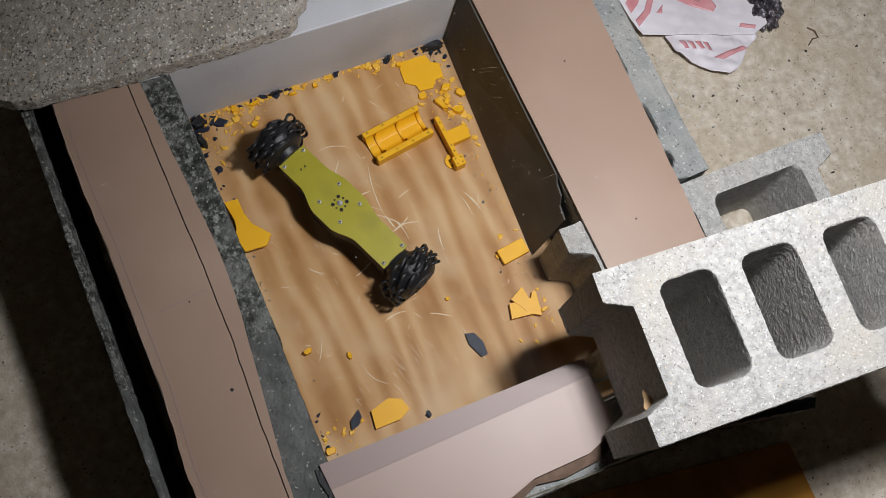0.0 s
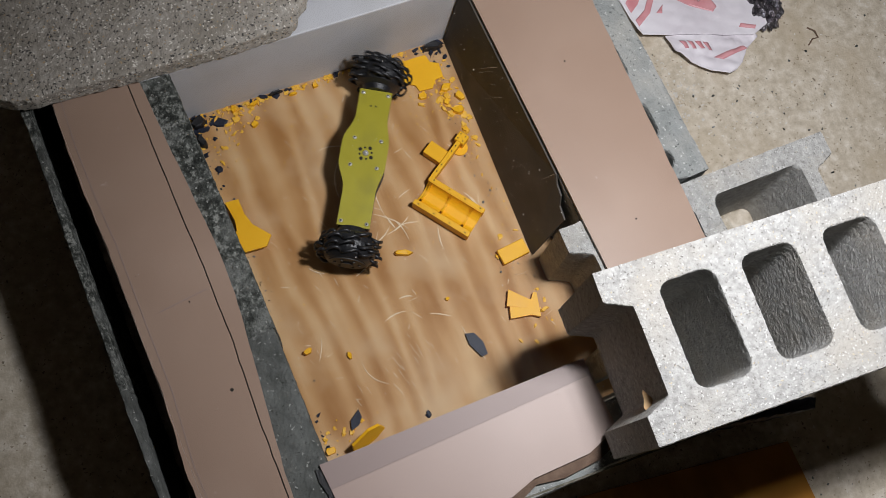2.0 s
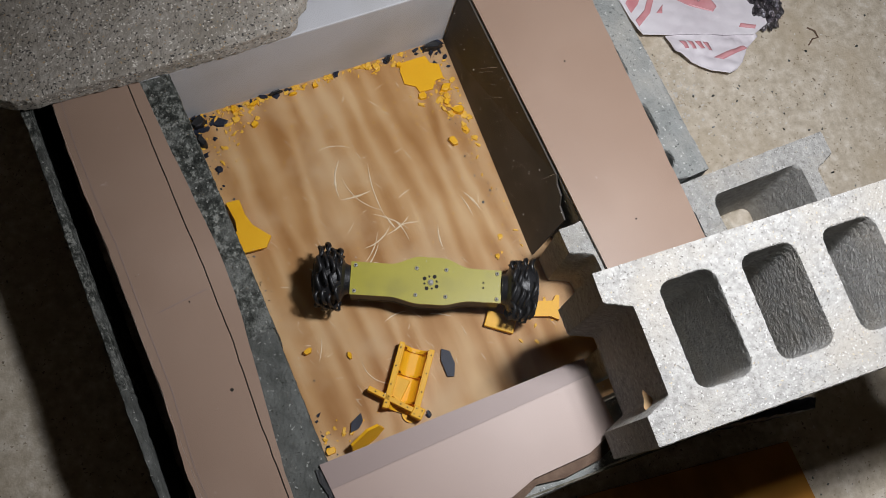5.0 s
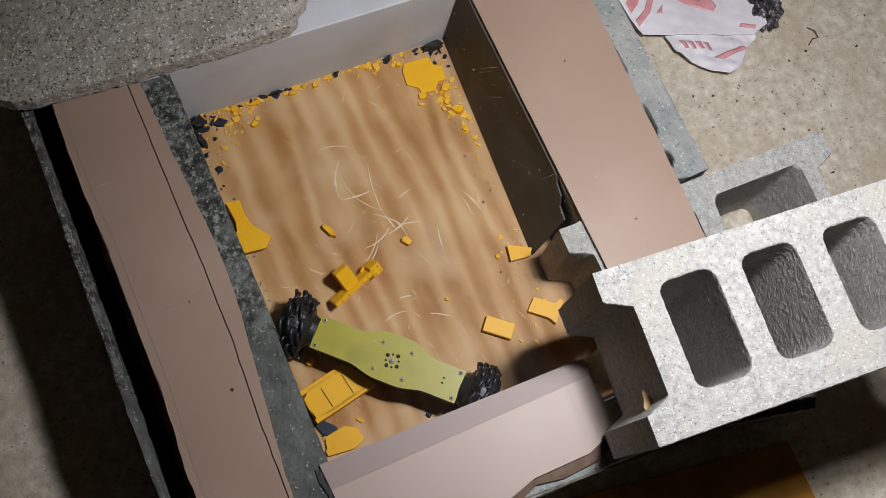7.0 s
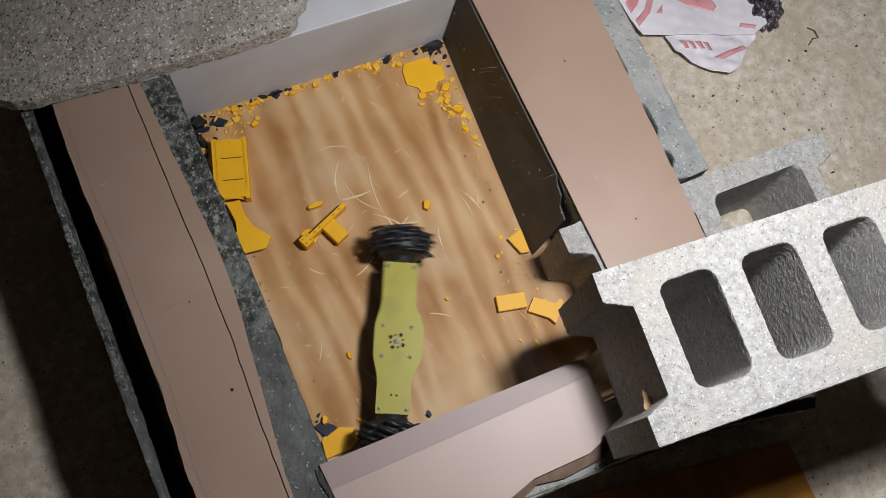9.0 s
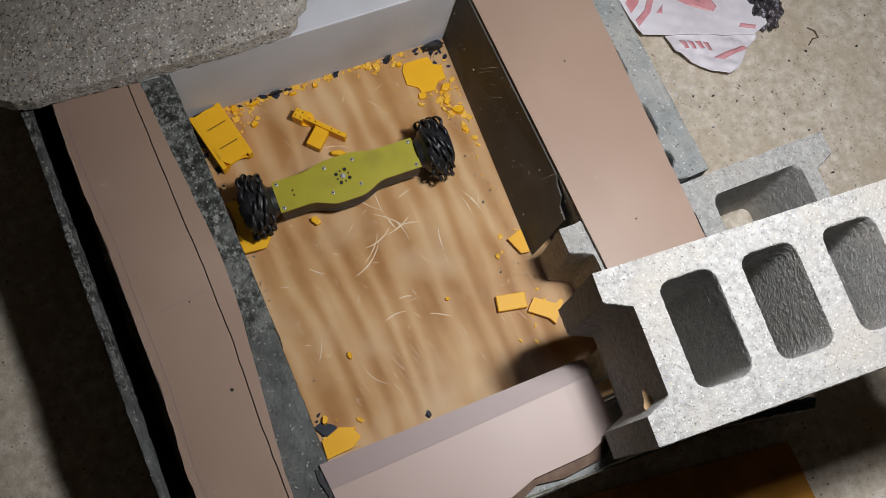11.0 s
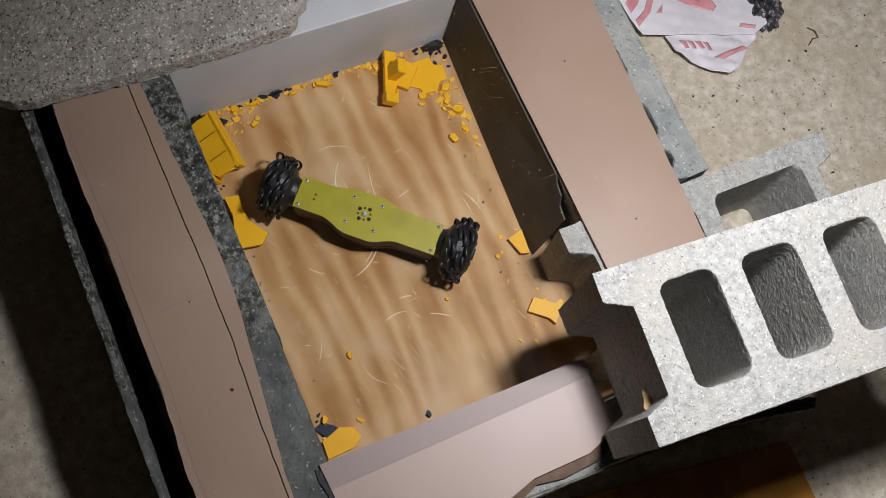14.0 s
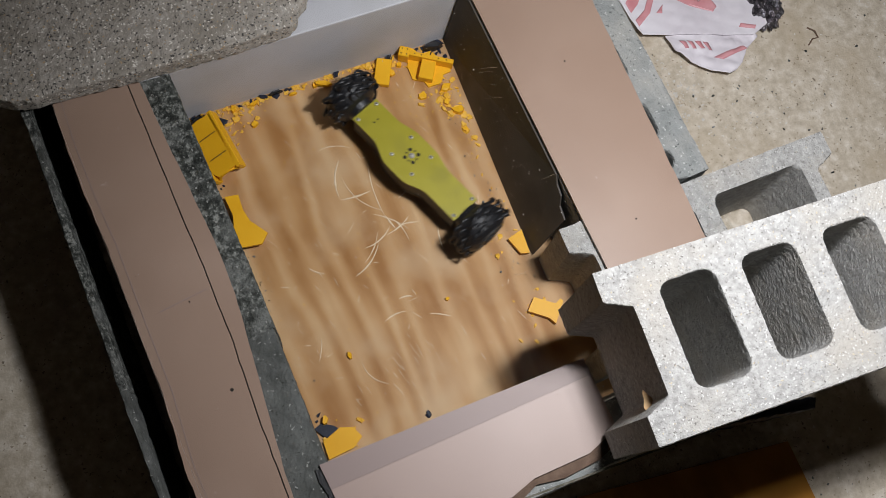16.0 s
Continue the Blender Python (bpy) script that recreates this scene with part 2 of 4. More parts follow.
def prism(outline, holes, z0, z1):
    """A closed solid from an outline with holes, between two heights."""
    bm = bmesh.new()
    edges = []
    for loop in [outline] + holes:
        vs = [bm.verts.new((x, y, z0)) for x, y in loop]
        for i in range(len(vs)):
            edges.append(bm.edges.new((vs[i], vs[(i + 1) % len(vs)])))
    bmesh.ops.triangle_fill(bm, use_beauty=True, use_dissolve=False, edges=edges)
    r = bmesh.ops.extrude_face_region(bm, geom=bm.faces[:])
    bmesh.ops.translate(bm, vec=(0, 0, z1 - z0), verts=[v for v in r["geom"] if isinstance(v, bmesh.types.BMVert)])
    bmesh.ops.recalc_face_normals(bm, faces=bm.faces[:])
    return bm


def roughen(ob, voxel, amount, size, fine=None):
    """Worn concrete: rounded arrises and uneven faces."""
    r = ob.modifiers.new("remesh", "REMESH")
    r.mode, r.voxel_size = "VOXEL", voxel
    for k, (a, s) in enumerate([(amount, size)] + ([fine] if fine else [])):
        t = bpy.data.textures.new("rough", "CLOUDS")
        t.noise_scale, t.noise_depth = s, 3
        d = ob.modifiers.new("displace", "DISPLACE")
        d.texture, d.strength, d.mid_level, d.texture_coords = t, a, 0.5, "LOCAL"
    return ob


def block_outline(length, width, ear=0.03, lip=0.034, cut=0.013):
    """Outline of a stretcher block with recessed ends. Corner at the origin, length along x, width towards -y."""
    a, b = -lip, -width + lip
    return [(0, 0), (length, 0), (length, a), (length - ear, a - cut), (length - ear, b + cut), (length, b), (length, -width), (0, -width), (0, b), (ear, b + cut), (ear, a - cut), (0, a)]


# ---- the setting ----
bm = bmesh.new()
bmesh.ops.create_grid(bm, x_segments=8, y_segments=8, size=3.0)
thing("ground", bm, floor_mat, "tan stained concrete garage floor with grit", "floor", kind="structure", m=pose(0.2, 0.2, G))
# unseen walls and ceiling, added to close the room and bounce fill light
for nm, a in (("wall_north", (-2.9, 3.3, 3.2, 3.3)), ("wall_south", (-2.9, 3.3, -2.9, -2.8)), ("wall_east", (3.2, 3.3, -2.8, 3.2)), ("wall_west", (-2.9, -2.8, -2.8, 3.2))):
    thing(nm, box_bm(*a, G - 0.05, 2.5), garage_wall_mat, "unseen plain wall added to close the room and bounce light", "wall", kind="structure")
thing("ceiling", box_bm(-2.9, 3.3, -2.9, 3.3, 2.5, 2.6), garage_wall_mat, "unseen plain ceiling added to close the room and bounce light", "ceiling", kind="structure")

# plywood floor of the little arena
ply = thing("arena_floor", box_bm(-0.014, 0.4145, -0.108, 0.512, -0.018, 0.0), plywood, "varnished plywood arena floor with wavy grain and scratches", "floor", kind="structure")

# back panel, slightly skew
thing("wall_back", box_bm(-0.06, 0.62, 0.0, 0.05, G, H - 0.003, 0.002), wall_grey, "smooth pale grey panel wall of the arena, scuffed at its foot", "wall", kind="structure", m=pose(0, DEPTH, 0, 0, 0, -3.25))

# left wall: soiled blocks with an open channel
def channel_block(y0, y1, ye, material, label, xa=0.0, xb=0.0):
    """ye: the end at which the channel is closed."""
    yc = ye - 0.012 if ye == y1 else ye + 0.012
    yo = y0 if ye == y1 else y1
    rim = lambda y: -0.191 - 0.018 * (0.5 - y)
    out = [(rim(yo), yo), (rim(yo) + 0.0092, yo), (rim(yc) + 0.0092, yc), (-0.135, yc), (-0.135, yo), (xb if yo > ye else xa, yo), (xa if yo > ye else xb, ye), (rim(ye), ye)]
    ob = thing("concrete_block", prism(out, [], G, H - 0.004), material, label, "concrete block", "arena wall blocks")
    return roughen(ob, 0.0034, 0.0045, 0.02, (0.0022, 0.006))


channel_block(0.132, 0.56, 0.56, dark_concrete, "soiled blackish rough concrete block of the arena wall")
channel_block(-0.264, 0.133, -0.264, dark_smooth, "dark grey smoother concrete block of the arena wall", -0.007, -0.002)


# right wall block: grey, cores up, mostly under its board
def core_block(name, m, length, width, z0, z1, cores, material, label, voxel=0.0045, ear=0.03, rough=(0.0022, 0.02), fine=(0.0014, 0.006)):
    holes = [rounded(u0, u1, v0, v1, 0.014) for u0, u1, v0, v1 in cores]
    ob = thing("concrete_block", prism(block_outline(length, width, ear), holes, z0, z1), material, label, "concrete block", "arena wall blocks", m=m)
    return roughen(ob, voxel, *rough, fine)


two = [(0.045, 0.18, -0.160, -0.034), (0.212, 0.345, -0.160, -0.030)]
core_block("right", pose(0.414, 0.1045, 0, 0, 0, 90), 0.4045, 0.194, G, H - 0.004, [(0.02, 0.050, -0.156, -0.04), (0.066, 0.123, -0.156, -0.04), (0.158, 0.218, -0.156, -0.04), (0.26, 0.33, -0.156, -0.04)], grey_block, "grey concrete block with hollow cores under a pink board", ear=0.004)
core_block("cross", pose(0.382, 0.107, 0, 0, 0, -2.3), 0.397, 0.194, G, H - 0.004, two, white_block, "pale concrete block with two cores, lying crosswise on the floor", 0.0030, 0.03, (0.0026, 0.014), (0.0013, 0.005))
# block under the front board
core_block("front", pose(-0.012, -0.106, 0, 0, 0, -1.5), 0.47, 0.075, G, H - 0.010, [], grey_block, "grey concrete block under the front board")


# lining panel on the right wall, lower corner broken off; dark colour and inward foot stand in for wall shade and floor
# shadow
bm = prism([(0.116, 0.004), (0.124, 0.0), (0.474, 0.0), (0.474, H - 0.003), (0.176, H - 0.003), (0.166, H - 0.012), (0.150, H - 0.016), (0.141, H - 0.030), (0.122, H - 0.034)], [], 0.0, 0.0022)
for v in bm.verts:
    y, z, d = v.co
    foot = 0.375 + 0.022 * (y - 0.116) / 0.358
    v.co = (foot + (0.4112 - foot) * z / (H - 0.003) + d, y, z)
bmesh.ops.recalc_face_normals(bm, faces=bm.faces[:])
thing("wall_right", bm, shaded_panel, "smooth brown scratched panel lining the pit, shade and floor shadow put into its dark colour", "wall", kind="structure")


# ---- boards on the walls ----
def board(outline, z0, z1, label, material=pink_board):
    bm = prism(outline, [], z0, z1)
    ob = thing("board", bm, material, label, "board", "boards on the walls")
    return ob


def wavy(x0, y0, x1, y1, n, amp, seed):
    rnd = random.Random(seed)
    return [(x0 + (x1 - x0) * i / n + (rnd.uniform(-amp, amp) if 0 < i < n else 0), y0 + (y1 - y0) * i / n) for i in range(n + 1)]


def jagged(points, amp, seed, step=0.012):
    rnd = random.Random(seed)
    out = []
    for (x0, y0), (x1, y1) in zip(points, points[1:]):
        n = max(1, int(math.hypot(x1 - x0, y1 - y0) / step))
        out += [(x0 + (x1 - x0) * i / n + rnd.uniform(-amp, amp), y0 + (y1 - y0) * i / n) for i in range(n)]
    return out + [points[-1]]


OUTER = [(-0.1585, -0.16), (-0.1577, -0.02), (-0.1585, 0.017), (-0.1512, 0.107), (-0.1512, 0.19), (-0.1502, 0.304), (-0.153, 0.37), (-0.1533, 0.4425), (-0.150, 0.514), (-0.150, 0.56)]
CRACK = [(-0.0552, 0.56), (-0.0552, 0.494), (-0.0542, 0.426), (-0.0545, 0.348), (-0.0525, 0.263), (-0.0530, 0.1465), (-0.0595, 0.0375), (-0.0615, -0.06), (-0.066, -0.16)]
INNER = [(-0.0392, 0.56), (-0.0392, 0.4987), (-0.0347, 0.40), (-0.0302, 0.313), (-0.0272, 0.252), (-0.0287, 0.19), (-0.0434, 0.06), (-0.0540, -0.037), (-0.0555, -0.066), (-0.060, -0.16)]
SPLIT = jagged(CRACK, 0.0006, 2)
left = board(jagged(OUTER, 0.0007, 1) + SPLIT, H - 0.001, H + 0.003, "mauve pink board on the soiled concrete wall")
board([(x + 0.0015, y) for x, y in SPLIT[::-1]] + jagged(INNER, 0.0005, 4), H - 0.001, H + 0.0035, "narrow strip split off the mauve pink board")
right = board([(0.4145, 0.01), (0.5535, 0.01)] + wavy(0.5535, 0.03, 0.578, 0.60, 40, 0.0005, 5) + wavy(0.414, 0.60, 0.4145, 0.03, 20, 0.0004, 6), H, H + 0.004, "smooth mauve pink board on the grey block wall")
front = board([(-0.012, -0.075), (0.335, -0.078), (0.335, -0.150), (0.29, -0.164), (0.215, -0.163), (0.18, -0.172), (0.10, -0.176), (-0.008, -0.176)], H - 0.004, H, "pale pink board with a torn edge on the front block", pale_board)
board([(-0.014, -0.043), (0.335, -0.056), (0.335, -0.0785), (-0.012, -0.0755)], H - 0.004, H + 0.001, "narrow mauve strip along the front board", mauve_strip)
for x, y, r, ob in ((-0.083, 0.202, 0.0012, left), (-0.075, 0.081, 0.0022, left), (0.492, 0.316, 0.0012, right), (0.480, 0.079, 0.0013, right), (0.524, 0.257, 0.0008, right), (0.446, 0.19, 0.0007, right), (-0.118, 0.33, 0.0007, left)):
    bm = bmesh.new()
    add_cyl(bm, r, 0.0012, pose(x, y, H + 0.0038 if ob is right else H + 0.0028), 10)
    part("nail_hole", bm, hole_mat, ob, "small dark nail hole")

under = board([(0.16, -0.150), (0.215, -0.140), (0.32, -0.140), (0.335, -0.164), (0.30, -0.176), (0.25, -0.178), (0.215, -0.171), (0.185, -0.182), (0.15, -0.184)], H - 0.0095, H - 0.0045, "torn brown fibre layer under the front board", board_core)
# clear sheet over the pit
sheet = thing("clear_sheet", prism([(-0.152, -0.157), (0.16, -0.176), (0.592, -0.2125), (0.592, 0.62), (-0.150, 0.62)], [], H + 0.007, H + 0.009), clear, "clear scratched polycarbonate sheet lying over the pit", "plastic sheet")
sheet.visible_shadow = False
for x0, y0, x1, y1 in ((-0.008, -0.1695, 0.161, -0.1765), (0.161, -0.1765, 0.592, -0.213)):
    w = Vector((y0 - y1, x1 - x0)).normalized() * 0.0013
    part("sheet_edge", prism([(x0 - w.x, y0 - w.y), (x1 - w.x, y1 - w.y), (x1 + w.x, y1 + w.y), (x0 + w.x, y0 + w.y)], [], H + 0.0068, H + 0.0092), edge_mat, sheet, "dim olive cut edge")
Z0 = H + 0.011

# ---- loose blocks that hold the sheet down ----
three = [(0.063, 0.129, -0.153, -0.032), (0.161, 0.227, -0.153, -0.032), (0.261, 0.327, -0.153, -0.032)]
core_block("top", pose(0.330, 0.0103, 0, 0, 0, -5.45), 0.397, 0.194, Z0, Z0 + 0.188, three, white_block, "pale rough concrete block with three cores on the clear sheet", 0.0025, 0.030, (0.0013, 0.008), (0.0009, 0.004))
paver_out = [(-0.212, 0.528), (-0.190, 0.514), (-0.166, 0.507), (-0.145, 0.507), (-0.035, 0.495), (0.102, 0.485), (0.165, 0.484), (0.178, 0.492), (0.183, 0.504), (0.198, 0.512), (0.207, 0.526), (0.21, 0.756), (-0.24, 0.756), (-0.235, 0.566)]
pv = thing("concrete_slab", prism(paver_out, [], Z0, Z0 + 0.030), slab_concrete, "rough grey-brown concrete slab on the clear sheet", "concrete slab")
roughen(pv, 0.0028, 0.003, 0.012, (0.0016, 0.005))

# pale crease across the left board
bm = prism([(-0.120, 0.2035), (-0.0565, 0.2085), (-0.0565, 0.2095), (-0.120, 0.2045)], [], H + 0.0026, H + 0.0037)
part("crease", bm, mauve_strip, left, "pale crease")

bm = prism([(x + 0.0105, y) for x, y in OUTER] + [(x + 0.0114, y) for x, y in OUTER[::-1]], [], H + 0.0026, H + 0.0034)
part("score_line", bm, mauve_strip, left, "pale worn score line")

# plywood offcut and dark strip in front of the wall
bm = prism([(0.28, -0.215), (0.603, -0.272), (0.596, -0.50), (0.20, -0.46)], [], G, G + 0.012)
offcut = thing("plywood_offcut", bm, board_core, "amber plywood offcut on the garage floor", "plywood")
part("face_veneer", prism([(0.28, -0.215), (0.603, -0.272), (0.596, -0.50), (0.20, -0.46)], [], G + 0.0121, G + 0.0135), ply_orange, offcut, "amber face veneer")
bm = prism([(0.39, -0.196), (0.47, -0.205), (0.60, -0.236), (0.61, -0.222), (0.48, -0.19), (0.39, -0.182)], [], G, 0.11)
roughen(thing("rubber_strip", bm, shard_plastic, "crumpled blue-black rubber strip standing on the floor", "rubber strip"), 0.004, 0.006, 0.015)


# ---- small mesh builders ----
def tube(bm, pts, r, closed=True, seg=6):
    n = len(pts)
    pts = [Vector(q) for q in pts]
    rings = []
    ref = None
    for i in range(n):
        a, b = pts[(i - 1) % n], pts[(i + 1) % n]
        if not closed:
            a, b = pts[max(i - 1, 0)], pts[min(i + 1, n - 1)]
        t = (b - a).normalized()
        if ref is None:
            ref = t.orthogonal().normalized()
        ref = (ref - t * ref.dot(t)).normalized()
        bi = t.cross(ref)
        rings.append([bm.verts.new(pts[i] + (ref * math.cos(k * math.tau / seg) + bi * math.sin(k * math.tau / seg)) * r) for k in range(seg)])
    for i in range(n if closed else n - 1):
        p0, p1 = rings[i], rings[(i + 1) % n]
        for k in range(seg):
            bm.faces.new((p0[k], p0[(k + 1) % seg], p1[(k + 1) % seg], p1[k]))
    if not closed:
        bm.faces.new(rings[0][::-1])
        bm.faces.new(rings[-1])
    return bm


def chip_bm(lx, ly, h, seed, n=7, taper=0.85):
    """A broken flat piece with an irregular outline, resting on z = 0."""
    rnd = random.Random(seed)
    bm = bmesh.new()
    lo, hi = [], []
    for i in range(n):
        a = math.tau * (i + rnd.uniform(-0.3, 0.3)) / n
        k = rnd.uniform(0.75, 1.1)
        x, y = lx / 2 * k * math.cos(a), ly / 2 * k * math.sin(a)
        lo.append(bm.verts.new((x, y, 0)))
        hi.append(bm.verts.new((x * taper + rnd.uniform(-0.05, 0.05) * lx, y * taper, h * rnd.uniform(0.8, 1.1))))
    bm.faces.new(lo[::-1])
    bm.faces.new(hi)
    for i in range(n):
        bm.faces.new((lo[i], lo[(i + 1) % n], hi[(i + 1) % n], hi[i]))
    return bm


def slab_bm(outline, h):
    return prism(outline, [], 0, h)


# ---- the robot: fibreglass plate between two spoked wheels, axle along local x ----
robot = new("combat_robot")
robot.empty_display_size = 0.02
tagged(robot, "small combat robot with yellow-green plate and black looped wheels", "robot")
PZ, AX = 0.060, 0.049


def edge(side, k):
    pts = []
    for i in range(41):
        x = -0.1025 + 0.205 * i / 40
        d = abs(x - 0.006)
        s = 1.0 if d < 0.014 else 0.0 if d > 0.056 else 0.5 + 0.5 * math.cos(math.pi * (d - 0.014) / 0.042)
        pts.append((x, side * (0.0228 + k * s)))
    return pts


PLATE = edge(-1, 0.0075) + edge(1, 0.0125)[::-1]
bm = prism(PLATE, [], PZ - 0.003, PZ)
part("top_plate", bm, plate_mat, robot, "yellow-green fibreglass top plate")
bm = prism([(x * 0.985, y * 0.96) for x, y in PLATE], [], 0.022, 0.026)
part("bottom_plate", bm, body_mat, robot, "dark bottom plate")
inner = [(x * 0.97, y * 0.94) for x, y in PLATE]
part("chassis", prism(inner, [], 0.0265, PZ - 0.0035), body_mat, robot, "dark chassis core")
for sx in (-1, 1):
    part("end_block", box_bm(sx * 0.094 - 0.008, sx * 0.094 + 0.008, -0.0215, 0.0215, 0.0262, PZ - 0.0032, 0.0015), body_mat, robot)


def screw(x, y, r=0.0030):
    bm = bmesh.new()
    add_cyl(bm, r, 0.0016, pose(x, y, PZ + 0.0008), 14, r * 0.75)
    s = part("screw", bm, steel, robot, "bright steel screw", True)
    bm = bmesh.new()
    add_cyl(bm, r * 0.45, 0.0005, pose(x, y, PZ + 0.0017), 6)
    part("socket", bm, hole_mat, s)


for sx in (-1, 1):
    for sy in (-1, 1):
        screw(sx * 0.0965, sy * 0.0178)
        screw(0.0065 + sx * 0.0203, sy * 0.0187)
for k in range(8):
    a = math.tau * (k + 0.3) / 8
    bm = bmesh.new()
    rr = 0.0098 if k % 2 else 0.0085
    add_cyl(bm, 0.0027 if k % 2 else 0.0015, 0.0006, pose(0.006 + rr * math.cos(a), rr * math.sin(a), PZ + 0.0002), 12)
    part("vent_hole", bm, hole_mat, robot, "dark round hole")
for x, y in ((0.078, 0.004), (0.078, -0.003)):
    bm = bmesh.new()
    add_cyl(bm, 0.0014, 0.0006, pose(x, y, PZ + 0.0002), 10)
    part("vent_hole", bm, hole_mat, robot, "dark round hole")
bm = bmesh.new()
add_cyl(bm, 0.0042, 0.003, pose(0.006, 0, PZ + 0.0012), 16, 0.0036)
bmesh.ops.create_uvsphere(bm, u_segments=10, v_segments=6, radius=0.0022, matrix=pose(0.006, 0, PZ + 0.003))
part("hub_bolt", bm, steel, robot, "steel hub bolt", True)

# wheels: a dished hub with layers of thin open loops, axis along x
def lathe(profile, sx, seg=36):
    """Solid turned about x from (x, radius) pairs."""
    bm = bmesh.new()
    rings = [[bm.verts.new((sx * x, r * math.cos(math.tau * k / seg), r * math.sin(math.tau * k / seg))) for k in range(seg)] for x, r in profile]
    for p, q in zip(rings, rings[1:]):
        for k in range(seg):
            bm.faces.new((p[k], p[(k + 1) % seg], q[(k + 1) % seg], q[k]))
    bm.faces.new(rings[0])
    bm.faces.new(rings[-1])
    bmesh.ops.recalc_face_normals(bm, faces=bm.faces[:])
    return bm


HUB = [(-0.003, 0.019), (0.004, 0.022), (0.008, 0.030), (0.014, 0.0345), (0.022, 0.0370), (0.032, 0.0370), (0.039, 0.034), (0.0435, 0.030), (0.0450, 0.028)]
LAYERS = [(0.012, 0.90, 9, 0.0), (0.020, 0.98, 9, 0.45), (0.029, 1.0, 9, 0.1), (0.038, 0.96, 9, 0.65)]
WHEELS = []
for sx in (1, -1):
    wheel = part("wheel", lathe(HUB, sx), rubber, robot, "black flexible wheel with open loops round a dished hub")
    wheel.matrix_basis = pose(sx * 0.106, 0, AX)
    WHEELS.append((wheel, sx))
    face = bmesh.new()
    turn = Matrix.Rotation(math.pi / 2, 4, "Y")
    add_cyl(face, 0.0255, 0.0012, Matrix.Translation((sx * 0.0458, 0, 0)) @ turn, 36)
    add_cyl(face, 0.009, 0.004, Matrix.Translation((sx * 0.047, 0, 0)) @ turn, 20, 0.0075)
    for k in range(6):
        a = math.tau * k / 6
        add_cyl(face, 0.0022, 0.002, Matrix.Translation((sx * 0.047, 0.017 * math.cos(a), 0.017 * math.sin(a))) @ turn, 8)
    part("hub_cap", face, hub_face, wheel, "dull dark grey hub face")
    loop = bmesh.new()
    pts = []
    for i in range(18):
        t = math.tau * i / 18
        pts.append((sx * 0.0016 * math.sin(2 * t), (0.0106 + 0.0034 * math.cos(t)) * math.sin(t), 0.0352 + 0.0121 * math.cos(t)))
    tube(loop, pts, 0.00145, True, 6)
    for v in loop.verts:
        v.co.x *= 1.7
    me = mesh_of("loop", loop, rubber, True)
    rw = random.Random(31 + sx)
    for x, k_, n, turn0 in LAYERS:
        for k in range(n):
            ob = new("rim_loop", me)
            ob.parent = wheel
            ob.matrix_basis = pose(sx * (x + rw.uniform(-0.0008, 0.0008)), 0, 0, 360 * (k + turn0) / n + rw.uniform(-12, 12)) @ Matrix.Scale(k_ * rw.uniform(0.88, 1.02), 4, (0, 0, 1))


# ---- broken orange pieces ----
def trough_thing():
    ob = new("orange_cradle")
    tagged(ob, "broken orange printed half-pipe cradle with screw holes", "robot part", "orange debris")
    L2, R1, R0, n = 0.045, 0.0195, 0.0165, 14
    bm = bmesh.new()
    prof = [(R1 * math.cos(math.pi + math.pi * i / n), R1 + R1 * math.sin(math.pi + math.pi * i / n)) for i in range(n + 1)]
    prof += [(R0 * math.cos(math.tau - math.pi * i / n), R1 + R0 * math.sin(math.tau - math.pi * i / n)) for i in range(n + 1)]
    a = [bm.verts.new((-L2, y, z)) for y, z in prof]
    b = [bm.verts.new((L2, y, z)) for y, z in prof]
    m = len(prof)
    for i in range(m):
        j = (i + 1) % m
        bm.faces.new((a[i], a[j], b[j], b[i]))
    for i in range(n):
        bm.faces.new((a[i], a[m - 1 - i], a[m - 2 - i], a[i + 1]))
        bm.faces.new((b[i + 1], b[m - 2 - i], b[m - 1 - i], b[i]))
    bmesh.ops.recalc_face_normals(bm, faces=bm.faces[:])
    part("half_pipe", bm, orange_plastic, ob)
    part("base_plate", slab_bm([(-0.044, -0.021), (0.020, -0.022), (0.043, -0.018), (0.044, 0.012), (0.030, 0.021), (-0.020, 0.020), (-0.044, 0.0215)], 0.004), orange_plastic, ob)
    for sy in (-1, 1):
        fl = part("flange", box_bm(-L2 - 0.002, L2 + 0.001, sy * 0.0212 - 0.0035, sy * 0.0212 + 0.0035, 0.0, 0.020, 0.0006, 1), orange_plastic, ob)
        for k in range(4):
            h = bmesh.new()
            add_cyl(h, 0.0011, 0.0005, pose(-L2 + 0.006 + k * 0.026, sy * 0.0215, 0.0202), 8)
            part("screw_hole", h, hole_mat, fl)
    for x in (-0.016, 0.017):
        part("slit", box_bm(x - 0.0006, x + 0.0006, -0.017, 0.012, -0.0002, 0.001), hole_mat, ob, "thin dark slit")
    for x in (-0.040, -0.006, 0.030):
        bm = bmesh.new()
        ring = []
        for i in range(9):
            t = math.pi + math.pi * i / 8
            for r in (R0 + 0.0006, R0 - 0.0035):
                for dx in (-0.0015, 0.0015):
                    ring.append(bm.verts.new((x + dx, r * math.cos(t), R1 + r * math.sin(t))))
        for i in range(8):
            q, w = ring[i * 4:i * 4 + 4], ring[i * 4 + 4:i * 4 + 8]
            for c, d in ((0, 1), (1, 3), (3, 2), (2, 0)):
                bm.faces.new((q[c], q[d], w[d], w[c]))
        bmesh.ops.recalc_face_normals(bm, faces=bm.faces[:])
        part("rib", bm, orange_plastic, ob)
    return ob


